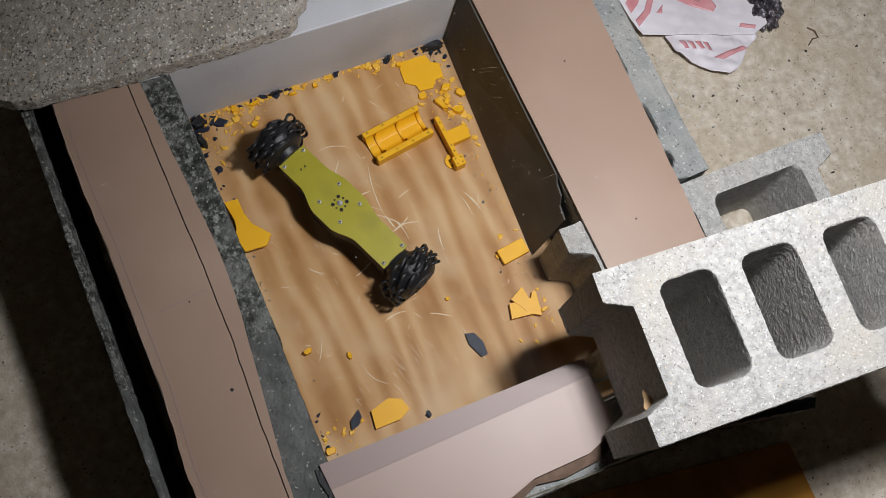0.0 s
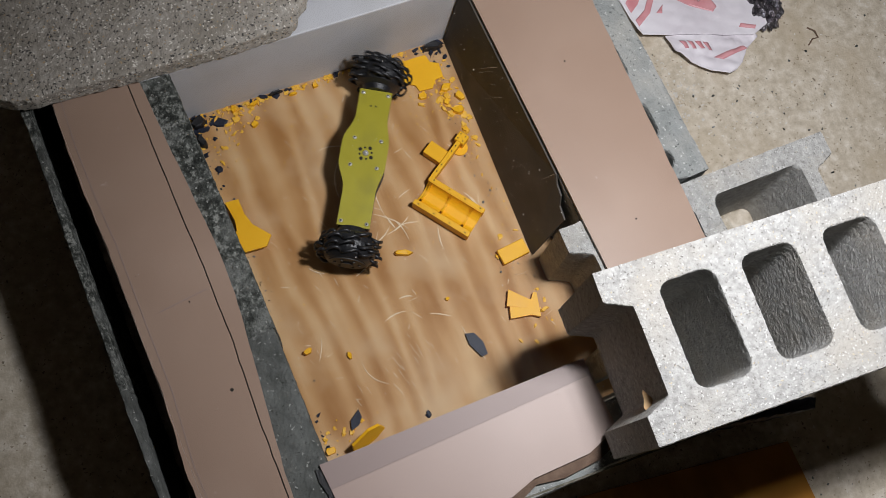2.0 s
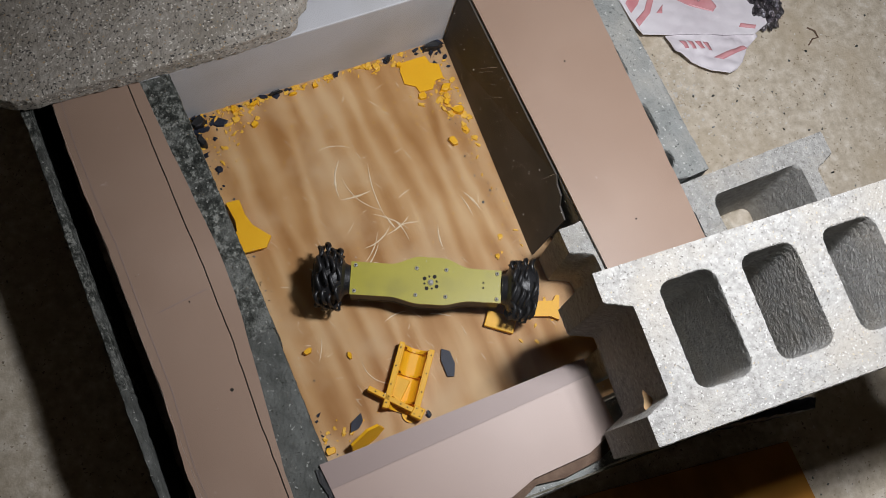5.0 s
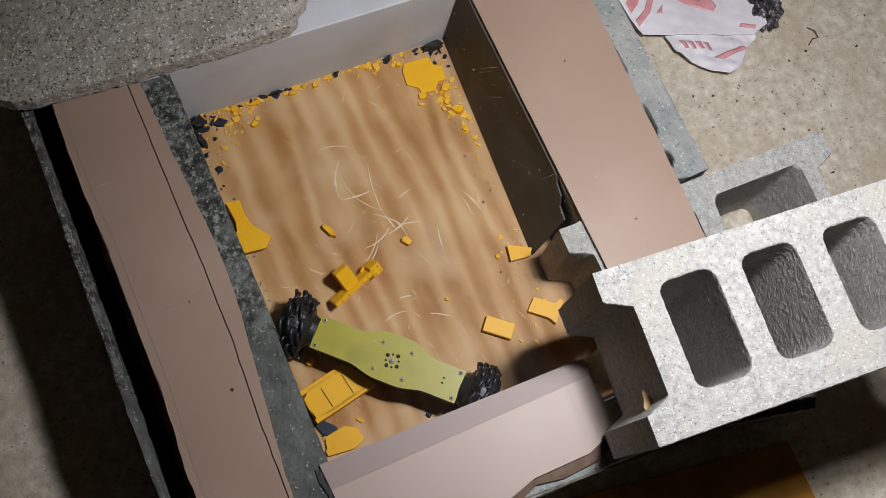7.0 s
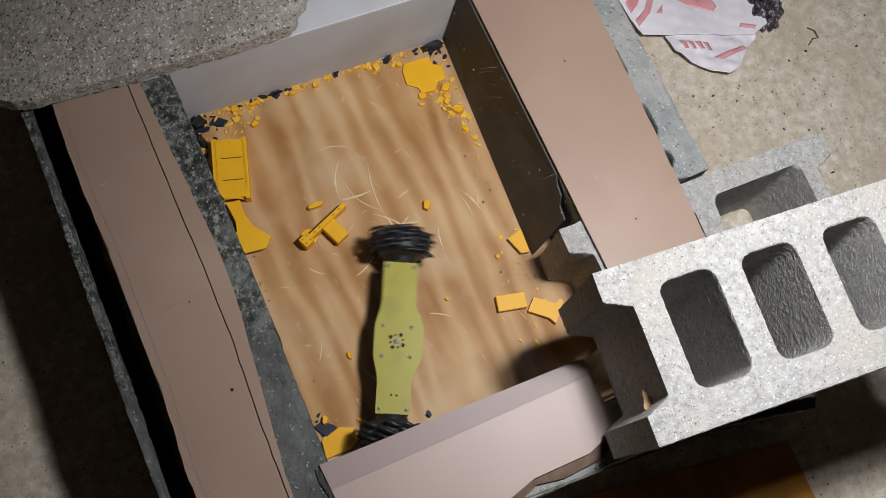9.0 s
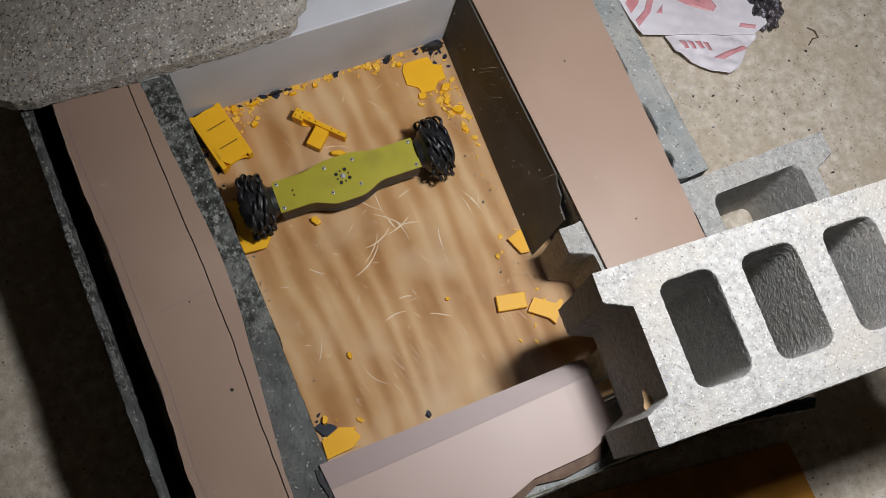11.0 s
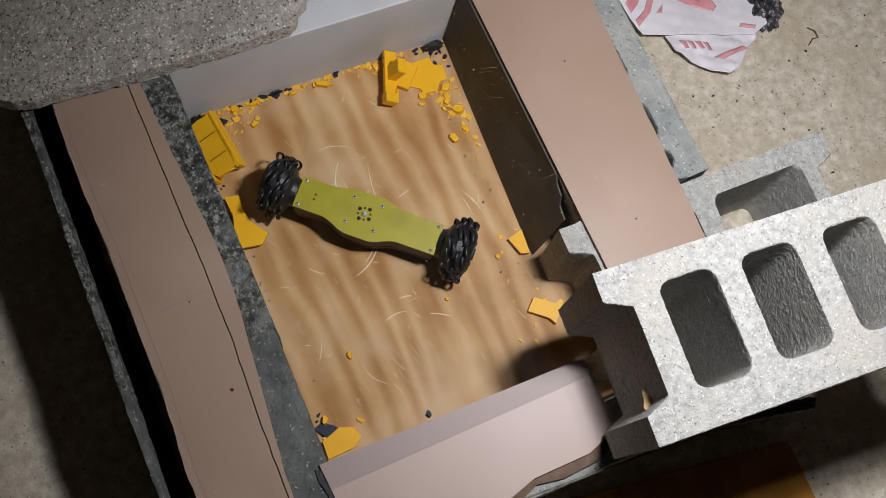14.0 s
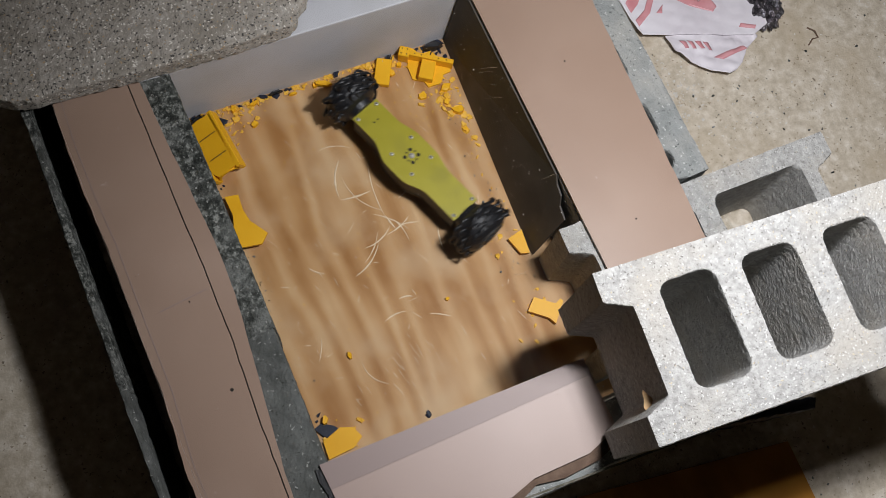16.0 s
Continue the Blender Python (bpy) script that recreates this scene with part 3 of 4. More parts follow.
def arm_thing():
    ob = new("orange_bracket")
    tagged(ob, "broken orange printed bracket arm with a square pad", "robot part", "orange debris")
    part("bar", box_bm(-0.041, 0.036, -0.0035, 0.0035, 0.0, 0.020, 0.0006, 1), orange_plastic, ob)
    pad = part("pad", box_bm(-0.016, 0.006, 0.003, 0.034, 0.002, 0.016, 0.0008, 1), orange_plastic, ob)
    part("end_block", box_bm(0.026, 0.042, -0.008, 0.008, 0.0, 0.021, 0.001, 1), orange_plastic, ob)
    bm = bmesh.new()
    add_cyl(bm, 0.012, 0.003, pose(0.026, -0.004, 0.0016), 22)
    part("foot", bm, orange_plastic, ob)
    for x, y in ((-0.03, 0), (-0.018, 0), (0.008, 0), (0.018, 0), (0.030, 0.004), (0.030, -0.004), (0.038, 0.004), (0.038, -0.004)):
        h = bmesh.new()
        add_cyl(h, 0.0010, 0.0005, pose(x, y, 0.0212 if x > 0.026 else 0.0202), 8)
        part("screw_hole", h, hole_mat, ob)
    return ob


def debris(name, bm, label, material=orange_plastic):
    return thing(name, bm, material, label, "broken plastic", "orange debris")


trough, arm = trough_thing(), arm_thing()
polygon = debris("broken_plate", slab_bm([(x * 1.16, y * 1.16) for x, y in [(-0.027, -0.012), (-0.020, -0.020), (-0.002, -0.027), (0.010, -0.018), (0.019, -0.019), (0.026, -0.003), (0.019, 0.008), (0.022, 0.018), (0.004, 0.026), (-0.004, 0.018), (-0.016, 0.019), (-0.021, 0.006)]], 0.003), "flat polygonal broken orange plate in a corner of the pit")
bm = slab_bm([(-0.042, -0.003), (-0.038, 0.016), (-0.015, 0.014), (0.004, 0.017), (0.030, 0.033), (0.042, 0.020), (0.036, -0.010), (0.006, -0.012), (0.002, -0.006), (-0.012, -0.002)], 0.005)
bmesh.ops.translate(bm, vec=(0, 0, 0.011), verts=bm.verts[:])
add_box(bm, -0.030, 0.030, 0.002, 0.008, 0.0, 0.0112)
wedge = debris("broken_plate", bm, "broken orange wedge plate on a rib, beside the soiled wall")
rect = debris("broken_block", box_bm(-0.021, 0.021, -0.0115, 0.0115, 0, 0.009, 0.0008, 1), "small rectangular broken orange block")
trap = debris("broken_block", slab_bm([(-0.021, -0.012), (-0.020, 0.010), (0.012, 0.013), (0.016, 0.022), (0.021, 0.021), (0.022, -0.014), (0.010, -0.010)], 0.008), "trapezoid broken orange piece with a raised edge")
botpl = debris("broken_plate", slab_bm([(-0.026, -0.012), (-0.022, 0.013), (0.006, 0.019), (0.022, 0.011), (0.027, -0.006), (0.010, -0.014)], 0.004), "flat broken orange plate by the front board")
shard = debris("plastic_shard", slab_bm([(-0.021, -0.002), (-0.014, 0.008), (0.004, 0.009), (0.021, 0.002), (0.018, -0.007), (-0.006, -0.008)], 0.002), "thin blue-black plastic shard", shard_plastic)
shard2 = debris("plastic_shard", slab_bm([(-0.014, -0.004), (-0.004, 0.006), (0.014, 0.007), (0.009, -0.003), (-0.002, -0.007)], 0.002), "small blue-black plastic shard", shard_plastic)
chip_a = debris("plastic_chip", chip_bm(0.030, 0.011, 0.006, 5, 6), "elongated orange plastic chip")
chip_b = debris("plastic_chip", chip_bm(0.018, 0.013, 0.005, 6, 6), "small orange plastic chip")
tri = debris("plastic_chip", slab_bm([(-0.018, -0.010), (-0.014, 0.014), (0.018, -0.003), (0.010, -0.013)], 0.006), "triangular orange plastic chip by the pale block")
pair = debris("plastic_chip", chip_bm(0.020, 0.017, 0.008, 8, 7), "lumpy orange plastic chip")
pair.matrix_world = pose(0.370, 0.362, 0)
for i, (x, y, sx, sy, a) in enumerate([(0.028, 0.114, 0.016, 0.010, 10), (0.085, 0.454, 0.014, 0.011, 30), (0.066, 0.489, 0.014, 0.012, 60), (0.236, 0.106, 0.008, 0.006, 0), (0.079, 0.087, 0.007, 0.012, 0),
                                    (0.368, 0.402, 0.020, 0.014, 20), (0.318, 0.462, 0.012, 0.010, 0), (0.096, 0.485, 0.018, 0.008, 10), (0.006, -0.022, 0.018, 0.012, 0),
                                    (0.360, 0.380, 0.014, 0.010, 70), (0.368, 0.330, 0.012, 0.010, 20), (0.155, 0.478, 0.016, 0.006, 0), (0.190, 0.478, 0.012, 0.009, 0), (0.330, 0.402, 0.016, 0.013, 0)]):
    c = debris("plastic_chip", chip_bm(sx, sy, 0.005, 20 + i, 6), "small broken orange plastic chip")
    c.matrix_world = pose(x, y, 0.0002, 0, 0, a)
    if i == 0:
        swept = c


# crumbs and grit swept against the walls
def crumbs(name, material, spots, label, seed, smin, smax, flat=0.6, ground=None):
    rnd = random.Random(seed)
    verts, faces = [], []
    for cx, cy, sx, sy, n in spots:
        for _ in range(n):
            x, y = cx + rnd.gauss(0, 1) * sx, cy + rnd.gauss(0, 1) * sy
            if ground is None:
                x, y = min(max(x, 0.003), 0.360 + 0.062 * y), min(max(y, -0.03), 0.496 - 0.0568 * x)
            s = smin + (smax - smin) * rnd.random() ** 3
            k, i0 = rnd.randint(5, 8), len(verts)
            a0, h = rnd.uniform(0, 6), s * rnd.uniform(0.3, 1.0) * flat
            ex, ea = rnd.uniform(0.35, 1.0), rnd.uniform(0, 3.1)
            for z, q in ((0.0, 1.0), (h, 0.85)):
                for j in range(k):
                    a = a0 + math.tau * j / k
                    w = s * q * rnd.uniform(0.35, 1.25)
                    px, py = w * math.cos(a), w * ex * math.sin(a)
                    verts.append((x + px * math.cos(ea) - py * math.sin(ea), y + px * math.sin(ea) + py * math.cos(ea), z * rnd.uniform(0.6, 1.3) + (0.0003 if ground is None else ground)))
            faces.append([i0 + k + j for j in range(k)])
            faces += [(i0 + j, i0 + (j + 1) % k, i0 + k + (j + 1) % k, i0 + k + j) for j in range(k)]
    me = bpy.data.meshes.new(name)
    me.from_pydata(verts, [], faces)
    me.materials.append(material)
    return tagged(new(name, me), label, "debris", kind="stuff")


crumbs("orange_crumbs", crumb_plastic, [(0.08, 0.49, 0.04, 0.006, 70), (0.03, 0.45, 0.02, 0.02, 40), (0.062, 0.474, 0.016, 0.010, 50), (0.075, 0.485, 0.02, 0.005, 40), (0.20, 0.485, 0.05, 0.004, 60), (0.31, 0.472, 0.03, 0.008, 70), (0.36, 0.40, 0.014, 0.025, 90),
                                       (0.368, 0.33, 0.010, 0.03, 40), (0.35, 0.04, 0.02, 0.02, 40), (0.03, -0.01, 0.03, 0.012, 30), (0.35, 0.17, 0.02, 0.03, 14)], "yellow-orange plastic crumbs swept against the walls", 3, 0.0006, 0.0072, 0.55)
crumbs("yellow_dust", crumb_plastic, [(0.2, 0.25, 0.09, 0.12, 160), (0.10, 0.44, 0.08, 0.04, 120), (0.33, 0.40, 0.04, 0.04, 260), (0.2, 0.478, 0.1, 0.006, 200), (0.365, 0.36, 0.012, 0.05, 160), (0.02, 0.45, 0.01, 0.03, 80)], "fine yellow plastic dust on the plywood", 4, 0.0003, 0.0014)
crumbs("dark_crumbs", shard_plastic, [(0.02, 0.485, 0.012, 0.010, 40), (0.13, 0.49, 0.025, 0.003, 26), (0.375, 0.465, 0.02, 0.010, 44), (0.30, 0.478, 0.01, 0.004, 14), (0.012, 0.45, 0.008, 0.03, 26),
                                      (0.005, 0.0, 0.006, 0.02, 12), (0.24, 0.03, 0.05, 0.05, 4)], "blackish rubber and grit crumbs along the wall foot", 5, 0.0006, 0.0085, 0.6)
crumbs("grey_grit", dark_concrete, [(0.350, 0.12, 0.014, 0.030, 24), (0.360, 0.25, 0.008, 0.08, 30), (0.01, 0.25, 0.006, 0.15, 60)], "grey concrete grit on the plywood", 9, 0.0005, 0.0024)


for x, y, sx, sy, hh, a, sd in ((0.012, 0.486, 0.026, 0.018, 0.012, 20, 41), (0.040, 0.478, 0.030, 0.016, 0.002, -30, 42), (0.006, 0.458, 0.012, 0.026, 0.010, 10, 43), (0.132, 0.489, 0.024, 0.007, 0.006, -4, 44), (0.378, 0.470, 0.032, 0.014, 0.012, -5, 45), (0.306, 0.477, 0.014, 0.010, 0.006, 40, 46)):
    thing("rubber_scrap", chip_bm(sx, sy, hh, sd, 11, 0.8), rubber if sd != 42 else shard_plastic, "torn black rubber scrap against the wall foot", "rubber scrap", "rubber scraps", m=pose(x, y, 0.0004, 0, 0, a))


# black sliver drawn in place of the shaded gap at the front board's end
bm = prism([(-0.0205, -0.046), (-0.0135, -0.049), (-0.0145, -0.060), (-0.0125, -0.072), (-0.0135, -0.092), (-0.019, -0.098), (-0.0175, -0.080), (-0.0215, -0.062)], [], H - 0.0035, H - 0.001)
thing("rubber_scrap", bm, rubber, "black sliver standing in for the dark gap beside the front board", "rubber scrap", "rubber scraps")


# splintered scratches in the plywood
def scratches(strokes, seed):
    rnd = random.Random(seed)
    bm = bmesh.new()
    for x0, y0, x1, y1, bow, w in strokes:
        n = 12
        d = Vector((x1 - x0, y1 - y0, 0))
        nrm = Vector((-d.y, d.x, 0)).normalized()
        prev = None
        for i in range(n + 1):
            t = i / n
            c = Vector((x0, y0, 0.0004)) + d * t + nrm * (bow * 4 * t * (1 - t) + rnd.uniform(-0.0002, 0.0002))
            ww = 1.6 * w * (0.15 + math.sin(math.pi * t) ** 0.7) * rnd.uniform(0.5, 1.0)
            cur = [bm.verts.new(c - nrm * ww), bm.verts.new(c + nrm * ww), bm.verts.new(c + Vector((0, 0, ww * 0.5)))]
            if prev:
                bm.faces.new((prev[0], cur[0], cur[2], prev[2]))
                bm.faces.new((prev[2], cur[2], cur[1], prev[1]))
            prev = cur
    return bm


S = [(0.176, 0.356, 0.155, 0.304, -0.006, 0.0011), (0.155, 0.300, 0.200, 0.296, -0.002, 0.0009), (0.213, 0.336, 0.204, 0.255, -0.004, 0.0006), (0.204, 0.255, 0.211, 0.230, 0.0, 0.0010),
     (0.211, 0.230, 0.245, 0.226, 0.003, 0.0008), (0.158, 0.220, 0.205, 0.237, -0.006, 0.0009), (0.131, 0.187, 0.180, 0.220, -0.006, 0.0009), (0.233, 0.270, 0.254, 0.276, 0.001, 0.0006),
     (0.324, 0.242, 0.336, 0.209, 0.002, 0.0010), (0.318, 0.238, 0.322, 0.205, 0.001, 0.0006), (0.269, 0.210, 0.262, 0.176, -0.002, 0.0009), (0.173, 0.133, 0.193, 0.129, 0.002, 0.0008), (0.142, 0.111, 0.177, 0.113, 0.003, 0.0006),
     (0.205, 0.097, 0.232, 0.081, 0.001, 0.0006), (0.053, 0.124, 0.038, 0.096, 0.001, 0.0005), (0.074, 0.225, 0.093, 0.208, -0.002, 0.0006), (0.091, 0.073, 0.114, 0.029, -0.008, 0.0005), (0.151, 0.381, 0.199, 0.368, 0.006, 0.0005),
     (0.190, 0.262, 0.228, 0.222, 0.003, 0.0007), (0.196, 0.226, 0.236, 0.240, -0.003, 0.0007), (0.185, 0.235, 0.150, 0.200, 0.004, 0.0006), (0.212, 0.246, 0.222, 0.206, 0.003, 0.0006), (0.170, 0.330, 0.205, 0.262, -0.010, 0.0005)]
S = [(a, b, c, d, e, w * 0.95) for a, b, c, d, e, w in S]
rs = random.Random(11)
for _ in range(100):
    x, y, a, l = rs.uniform(0.03, 0.37), rs.uniform(0.0, 0.45), rs.choice((rs.uniform(0, 6.3), 1.9 + rs.uniform(-0.3, 0.3))), rs.uniform(0.004, 0.02)
    S.append((x, y, x + l * math.cos(a), y + l * math.sin(a), rs.uniform(-0.001, 0.001), rs.uniform(0.00012, 0.0004)))
for _ in range(26):
    x, y, l = 0.145 + rs.gauss(0, 0.03), 0.045 + rs.gauss(0, 0.018), rs.uniform(0.006, 0.016)
    S.append((x, y, x + l * 0.2, y - l, 0.0004, 0.0002))
thing("wood_scratches", scratches(S, 2), scratch_mat, "pale splintered arc scratches in the plywood floor", "scratches", kind="stuff")


crumbs("sheet_dust", mortar, [(0.40, 0.25, 0.06, 0.14, 220), (0.20, 0.22, 0.14, 0.18, 160), (0.16, -0.11, 0.10, 0.025, 70), (0.50, 0.25, 0.04, 0.15, 50), (-0.09, 0.2, 0.03, 0.16, 30)], "pale dust specks on the clear sheet", 17, 0.00025, 0.0009, 0.4, H + 0.0092)

rs2 = random.Random(5)
T = [(rs2.uniform(0.325, 0.39), rs2.uniform(0.15, 0.36)) for _ in range(10)]
for x, y in T:
    part("sheet_scratch", scratches([(x, y, x + rs2.uniform(0.012, 0.035), y + rs2.uniform(-0.012, 0.002), 0.0006, 0.00003)], 3), scratch_mat, sheet, "fine pale scratch", m=pose(0, 0, H + 0.009))


# ---- beside the pit: crumpled bag, foil, leaf, twigs ----
def bag_h(x, y):
    fold = 0.5 * abs(math.sin(31 * x + 17 * y)) + 0.5 * abs(math.sin(23 * x - 41 * y + 0.8))
    return 0.009 + 0.009 * fold + 0.003 * abs(math.sin(90 * x + 130 * y)) * abs(math.sin(70 * x - 50 * y)) + 0.004 * noise.noise(Vector((x * 30, y * 30, 1.7))) + 0.007 * (0.5 - abs(noise.noise(Vector((x * 24 + 3, y * 34, 5.1))))) + 0.004 * (0.5 - abs(noise.noise(Vector((x * 60, y * 48, 9.3)))))


def draped(outline, base, lift, step=0.004, fold=1.0):
    bm = bmesh.new()
    vs = [bm.verts.new((x, y, 0)) for x, y in outline]
    bm.faces.new(vs)
    xs, ys = [q[0] for q in outline], [q[1] for q in outline]
    for axis, lo, hi in ((0, min(xs), max(xs)), (1, min(ys), max(ys))):
        k = int((hi - lo) / step)
        for i in range(1, k):
            c = [0, 0, 0]
            c[axis] = lo + (hi - lo) * i / k
            nv = [0, 0, 0]
            nv[axis] = 1
            bmesh.ops.bisect_plane(bm, geom=bm.verts[:] + bm.edges[:] + bm.faces[:], plane_co=c, plane_no=nv)
    for v in bm.verts:
        v.co.z = base + 0.014 + fold * (max(0.001, bag_h(v.co.x, v.co.y)) - 0.014) + lift
    return bm


bag = new("plastic_bag")
bag.location = (0.79, 0.36, G)
tagged(bag, "crumpled white plastic bag with red print on the garage floor", "plastic bag")


def bag_piece(name, outline, lift, material, label="", parent=None):
    bm = draped(outline, 0.0, lift, fold=0.35 if lift > 0.005 else 1.0)
    bmesh.ops.translate(bm, vec=(-0.79, -0.36, 0), verts=bm.verts[:])
    ob = part(name, bm, material, parent or bag, label, True)
    so = ob.modifiers.new("thick", "SOLIDIFY")
    so.thickness, so.offset = 0.0005, -1
    return ob


pouch = bag_piece("pouch", [(0.735, 0.360), (0.737, 0.330), (0.752, 0.304), (0.775, 0.279), (0.798, 0.263), (0.812, 0.264), (0.827, 0.272), (0.845, 0.290), (0.872, 0.302), (0.86, 0.34), (0.80, 0.38)], 0.0, bag_white, "thin translucent white pouch")
flap = bag_piece("flap", [(0.690, 0.440), (0.694, 0.400), (0.699, 0.373), (0.78, 0.341), (0.866, 0.306), (0.898, 0.316), (0.905, 0.40), (0.88, 0.50), (0.70, 0.52)], 0.008, bag_white, "white folded flap")
for o_ in ([(0.697, 0.432), (0.699, 0.414), (0.716, 0.424), (0.736, 0.448), (0.742, 0.470), (0.732, 0.470), (0.722, 0.452)], [(0.699, 0.400), (0.700, 0.388), (0.726, 0.402), (0.752, 0.432), (0.765, 0.462), (0.757, 0.466), (0.742, 0.436), (0.720, 0.410)],
           [(0.735, 0.398), (0.744, 0.394), (0.752, 0.408)], [(0.765, 0.418), (0.790, 0.394), (0.822, 0.366), (0.832, 0.372), (0.826, 0.400), (0.819, 0.420), (0.812, 0.392), (0.792, 0.408), (0.775, 0.430)], [(0.850, 0.327), (0.872, 0.314), (0.876, 0.319), (0.855, 0.332)]):
    bag_piece("print_bar", o_, 0.0090, bag_red, "pink print", flap)
for x, y in ((0.748, 0.343), (0.760, 0.338), (0.772, 0.333), (0.784, 0.327)):
    bag_piece("print_bar", [(x, y), (x + 0.004, y - 0.016), (x + 0.009, y - 0.018), (x + 0.008, y - 0.004)], 0.0016, bag_red, "red print", pouch)
bag_piece("print_bar", [(0.79, 0.298), (0.80, 0.288), (0.846, 0.290), (0.842, 0.297)], 0.0016, bag_red, "red print", pouch)
bm = bmesh.new()
bmesh.ops.create_icosphere(bm, subdivisions=4, radius=1.0)
for v in bm.verts:
    k = 1 + 0.35 * noise.noise(v.co * 3.1) + 0.2 * noise.noise(v.co * 9)
    v.co = Vector((v.co.x * 0.026 * k, v.co.y * 0.040 * k, (v.co.z * k + 0.75) * 0.018))
thing("foil_wrapper", bm, foil, "crumpled dark shiny foil wrapper on the garage floor", "wrapper", m=pose(0.912, 0.348, G + 0.003, 0, 0, -20))
bm = bmesh.new()
for i in range(9):
    for sgn in (-1, 1):
        bm.verts.new((0.013 * (i - 4) / 4, sgn * 0.005 * math.sin(math.pi * (i + 0.15) / 8.3) + 0.002 * math.sin(i), 0.0006 * (i - 4) ** 2 * 0.35 + 0.0005))
bm.verts.ensure_lookup_table()
for i in range(8):
    bm.faces.new((bm.verts[2 * i], bm.verts[2 * i + 2], bm.verts[2 * i + 3], bm.verts[2 * i + 1]))
lf = thing("dry_leaf", bm, leaf_mat, "small curled dry brown leaf at the block's foot", "leaf", m=pose(0.338, -0.136, 0.30, 0, 10, 75))
lf.modifiers.new("thick", "SOLIDIFY").thickness = 0.0006
bm = tube(bmesh.new(), [(0.0, 0.0, 0.001), (0.012, 0.004, 0.003), (0.022, 0.0, 0.002), (0.024, 0.012, 0.004), (0.020, 0.024, 0.001)], 0.0012, False)
thing("twig", bm, board_core, "thin bent dark twig on the garage floor", "twig", m=pose(0.955, 0.262, G + 0.0012, 0, 0, 15))
crumbs("mortar_splatter", mortar, [(0.665, 0.36, 0.018, 0.05, 520), (0.70, 0.27, 0.030, 0.035, 420), (0.655, 0.20, 0.02, 0.05, 200), (0.80, 0.18, 0.08, 0.06, 160)], "pale mortar splatter stuck to the garage floor", 14, 0.0004, 0.0030, 0.25, G + 0.0002)
crumbs("floor_grit", dark_concrete, [(0.93, 0.12, 0.10, 0.10, 60), (0.80, 0.22, 0.10, 0.08, 40), (1.0, 0.02, 0.08, 0.08, 40), (0.62, -0.33, 0.05, 0.04, 40)], "dark grit scattered on the garage floor", 15, 0.0005, 0.0030, 0.5, G + 0.0002)
rg = random.Random(21)
for i in range(16):
    x, y = rg.uniform(0.66, 1.15), rg.uniform(-0.12, 0.34)
    thing("pebble", chip_bm(rg.uniform(0.003, 0.007), rg.uniform(0.002, 0.005), 0.002, 60 + i, 7), dark_concrete if i % 3 else grey_block, "small dark grit crumb on the garage floor", "pebble", "grit on the floor", m=pose(x, y, G))

# ---- what moves ----
ROBOT = [(0.0, 0.148, 0.272, 111.5), (0.2, 0.149, 0.283, 106.8), (0.5, 0.170, 0.286, 116.5), (0.7, 0.183, 0.328, 102.7), (1.0, 0.190, 0.335, 76.0), (1.2, 0.177, 0.340, 64.0), (1.5, 0.187, 0.336, 61.7),
         (1.7, 0.190, 0.334, 61.4), (2.0, 0.204, 0.326, 57.6), (2.2, 0.220, 0.306, 45.5), (2.5, 0.227, 0.275, 51.3), (2.7, 0.245, 0.251, 63.4), (3.0, 0.266, 0.243, 64.0), (3.2, 0.273, 0.230, 51.1),
         (3.5, 0.235, 0.251, 17.7), (3.7, 0.254, 0.236, 26.4), (4.0, 0.255, 0.162, 39.7), (4.1, 0.242, 0.166, 28.9), (4.2, 0.235, 0.170, 3.0), (5.2, 0.205, 0.115, -30.0), (6.3, 0.171, 0.068, -62.6),
         (6.5, 0.152, 0.060, -56.8), (6.7, 0.131, 0.060, -44.4), (7.0, 0.120, 0.053, -45.1), (7.2, 0.126, 0.062, -43.1), (7.5, 0.166, 0.100, -33.0), (7.7, 0.165, 0.103, -43.9), (8.0, 0.156, 0.072, -59.2),
         (8.2, 0.109, 0.079, -82.7), (8.5, 0.082, 0.081, -94.0), (8.7, 0.105, 0.081, -94.8), (9.0, 0.143, 0.076, -117.0), (9.2, 0.178, 0.073, -143.5), (10.2, 0.180, 0.200, -170.0), (11.3, 0.169, 0.329, -185.7),
         (11.5, 0.172, 0.334, -185.6), (11.8, 0.173, 0.350, -180.2), (12.0, 0.177, 0.349, -179.0), (12.2, 0.178, 0.341, -181.3), (12.5, 0.173, 0.315, -185.8), (12.7, 0.177, 0.274, -172.8), (13.0, 0.159, 0.288, -146.8),
         (13.2, 0.167, 0.271, -168.6), (13.5, 0.173, 0.276, -179.7), (13.7, 0.172, 0.251, -218.3), (14.0, 0.175, 0.246, -223.2), (14.2, 0.210, 0.291, -209.9), (14.5, 0.237, 0.358, -210.7), (14.7, 0.199, 0.326, -235.5),
         (15.0, 0.187, 0.296, -260.8), (15.2, 0.243, 0.309, -272.0), (15.5, 0.240, 0.301, -292.0), (15.7, 0.243, 0.308, -291.1), (15.9, 0.248, 0.304, -256.4), (16.0, 0.267, 0.297, -250.1)]
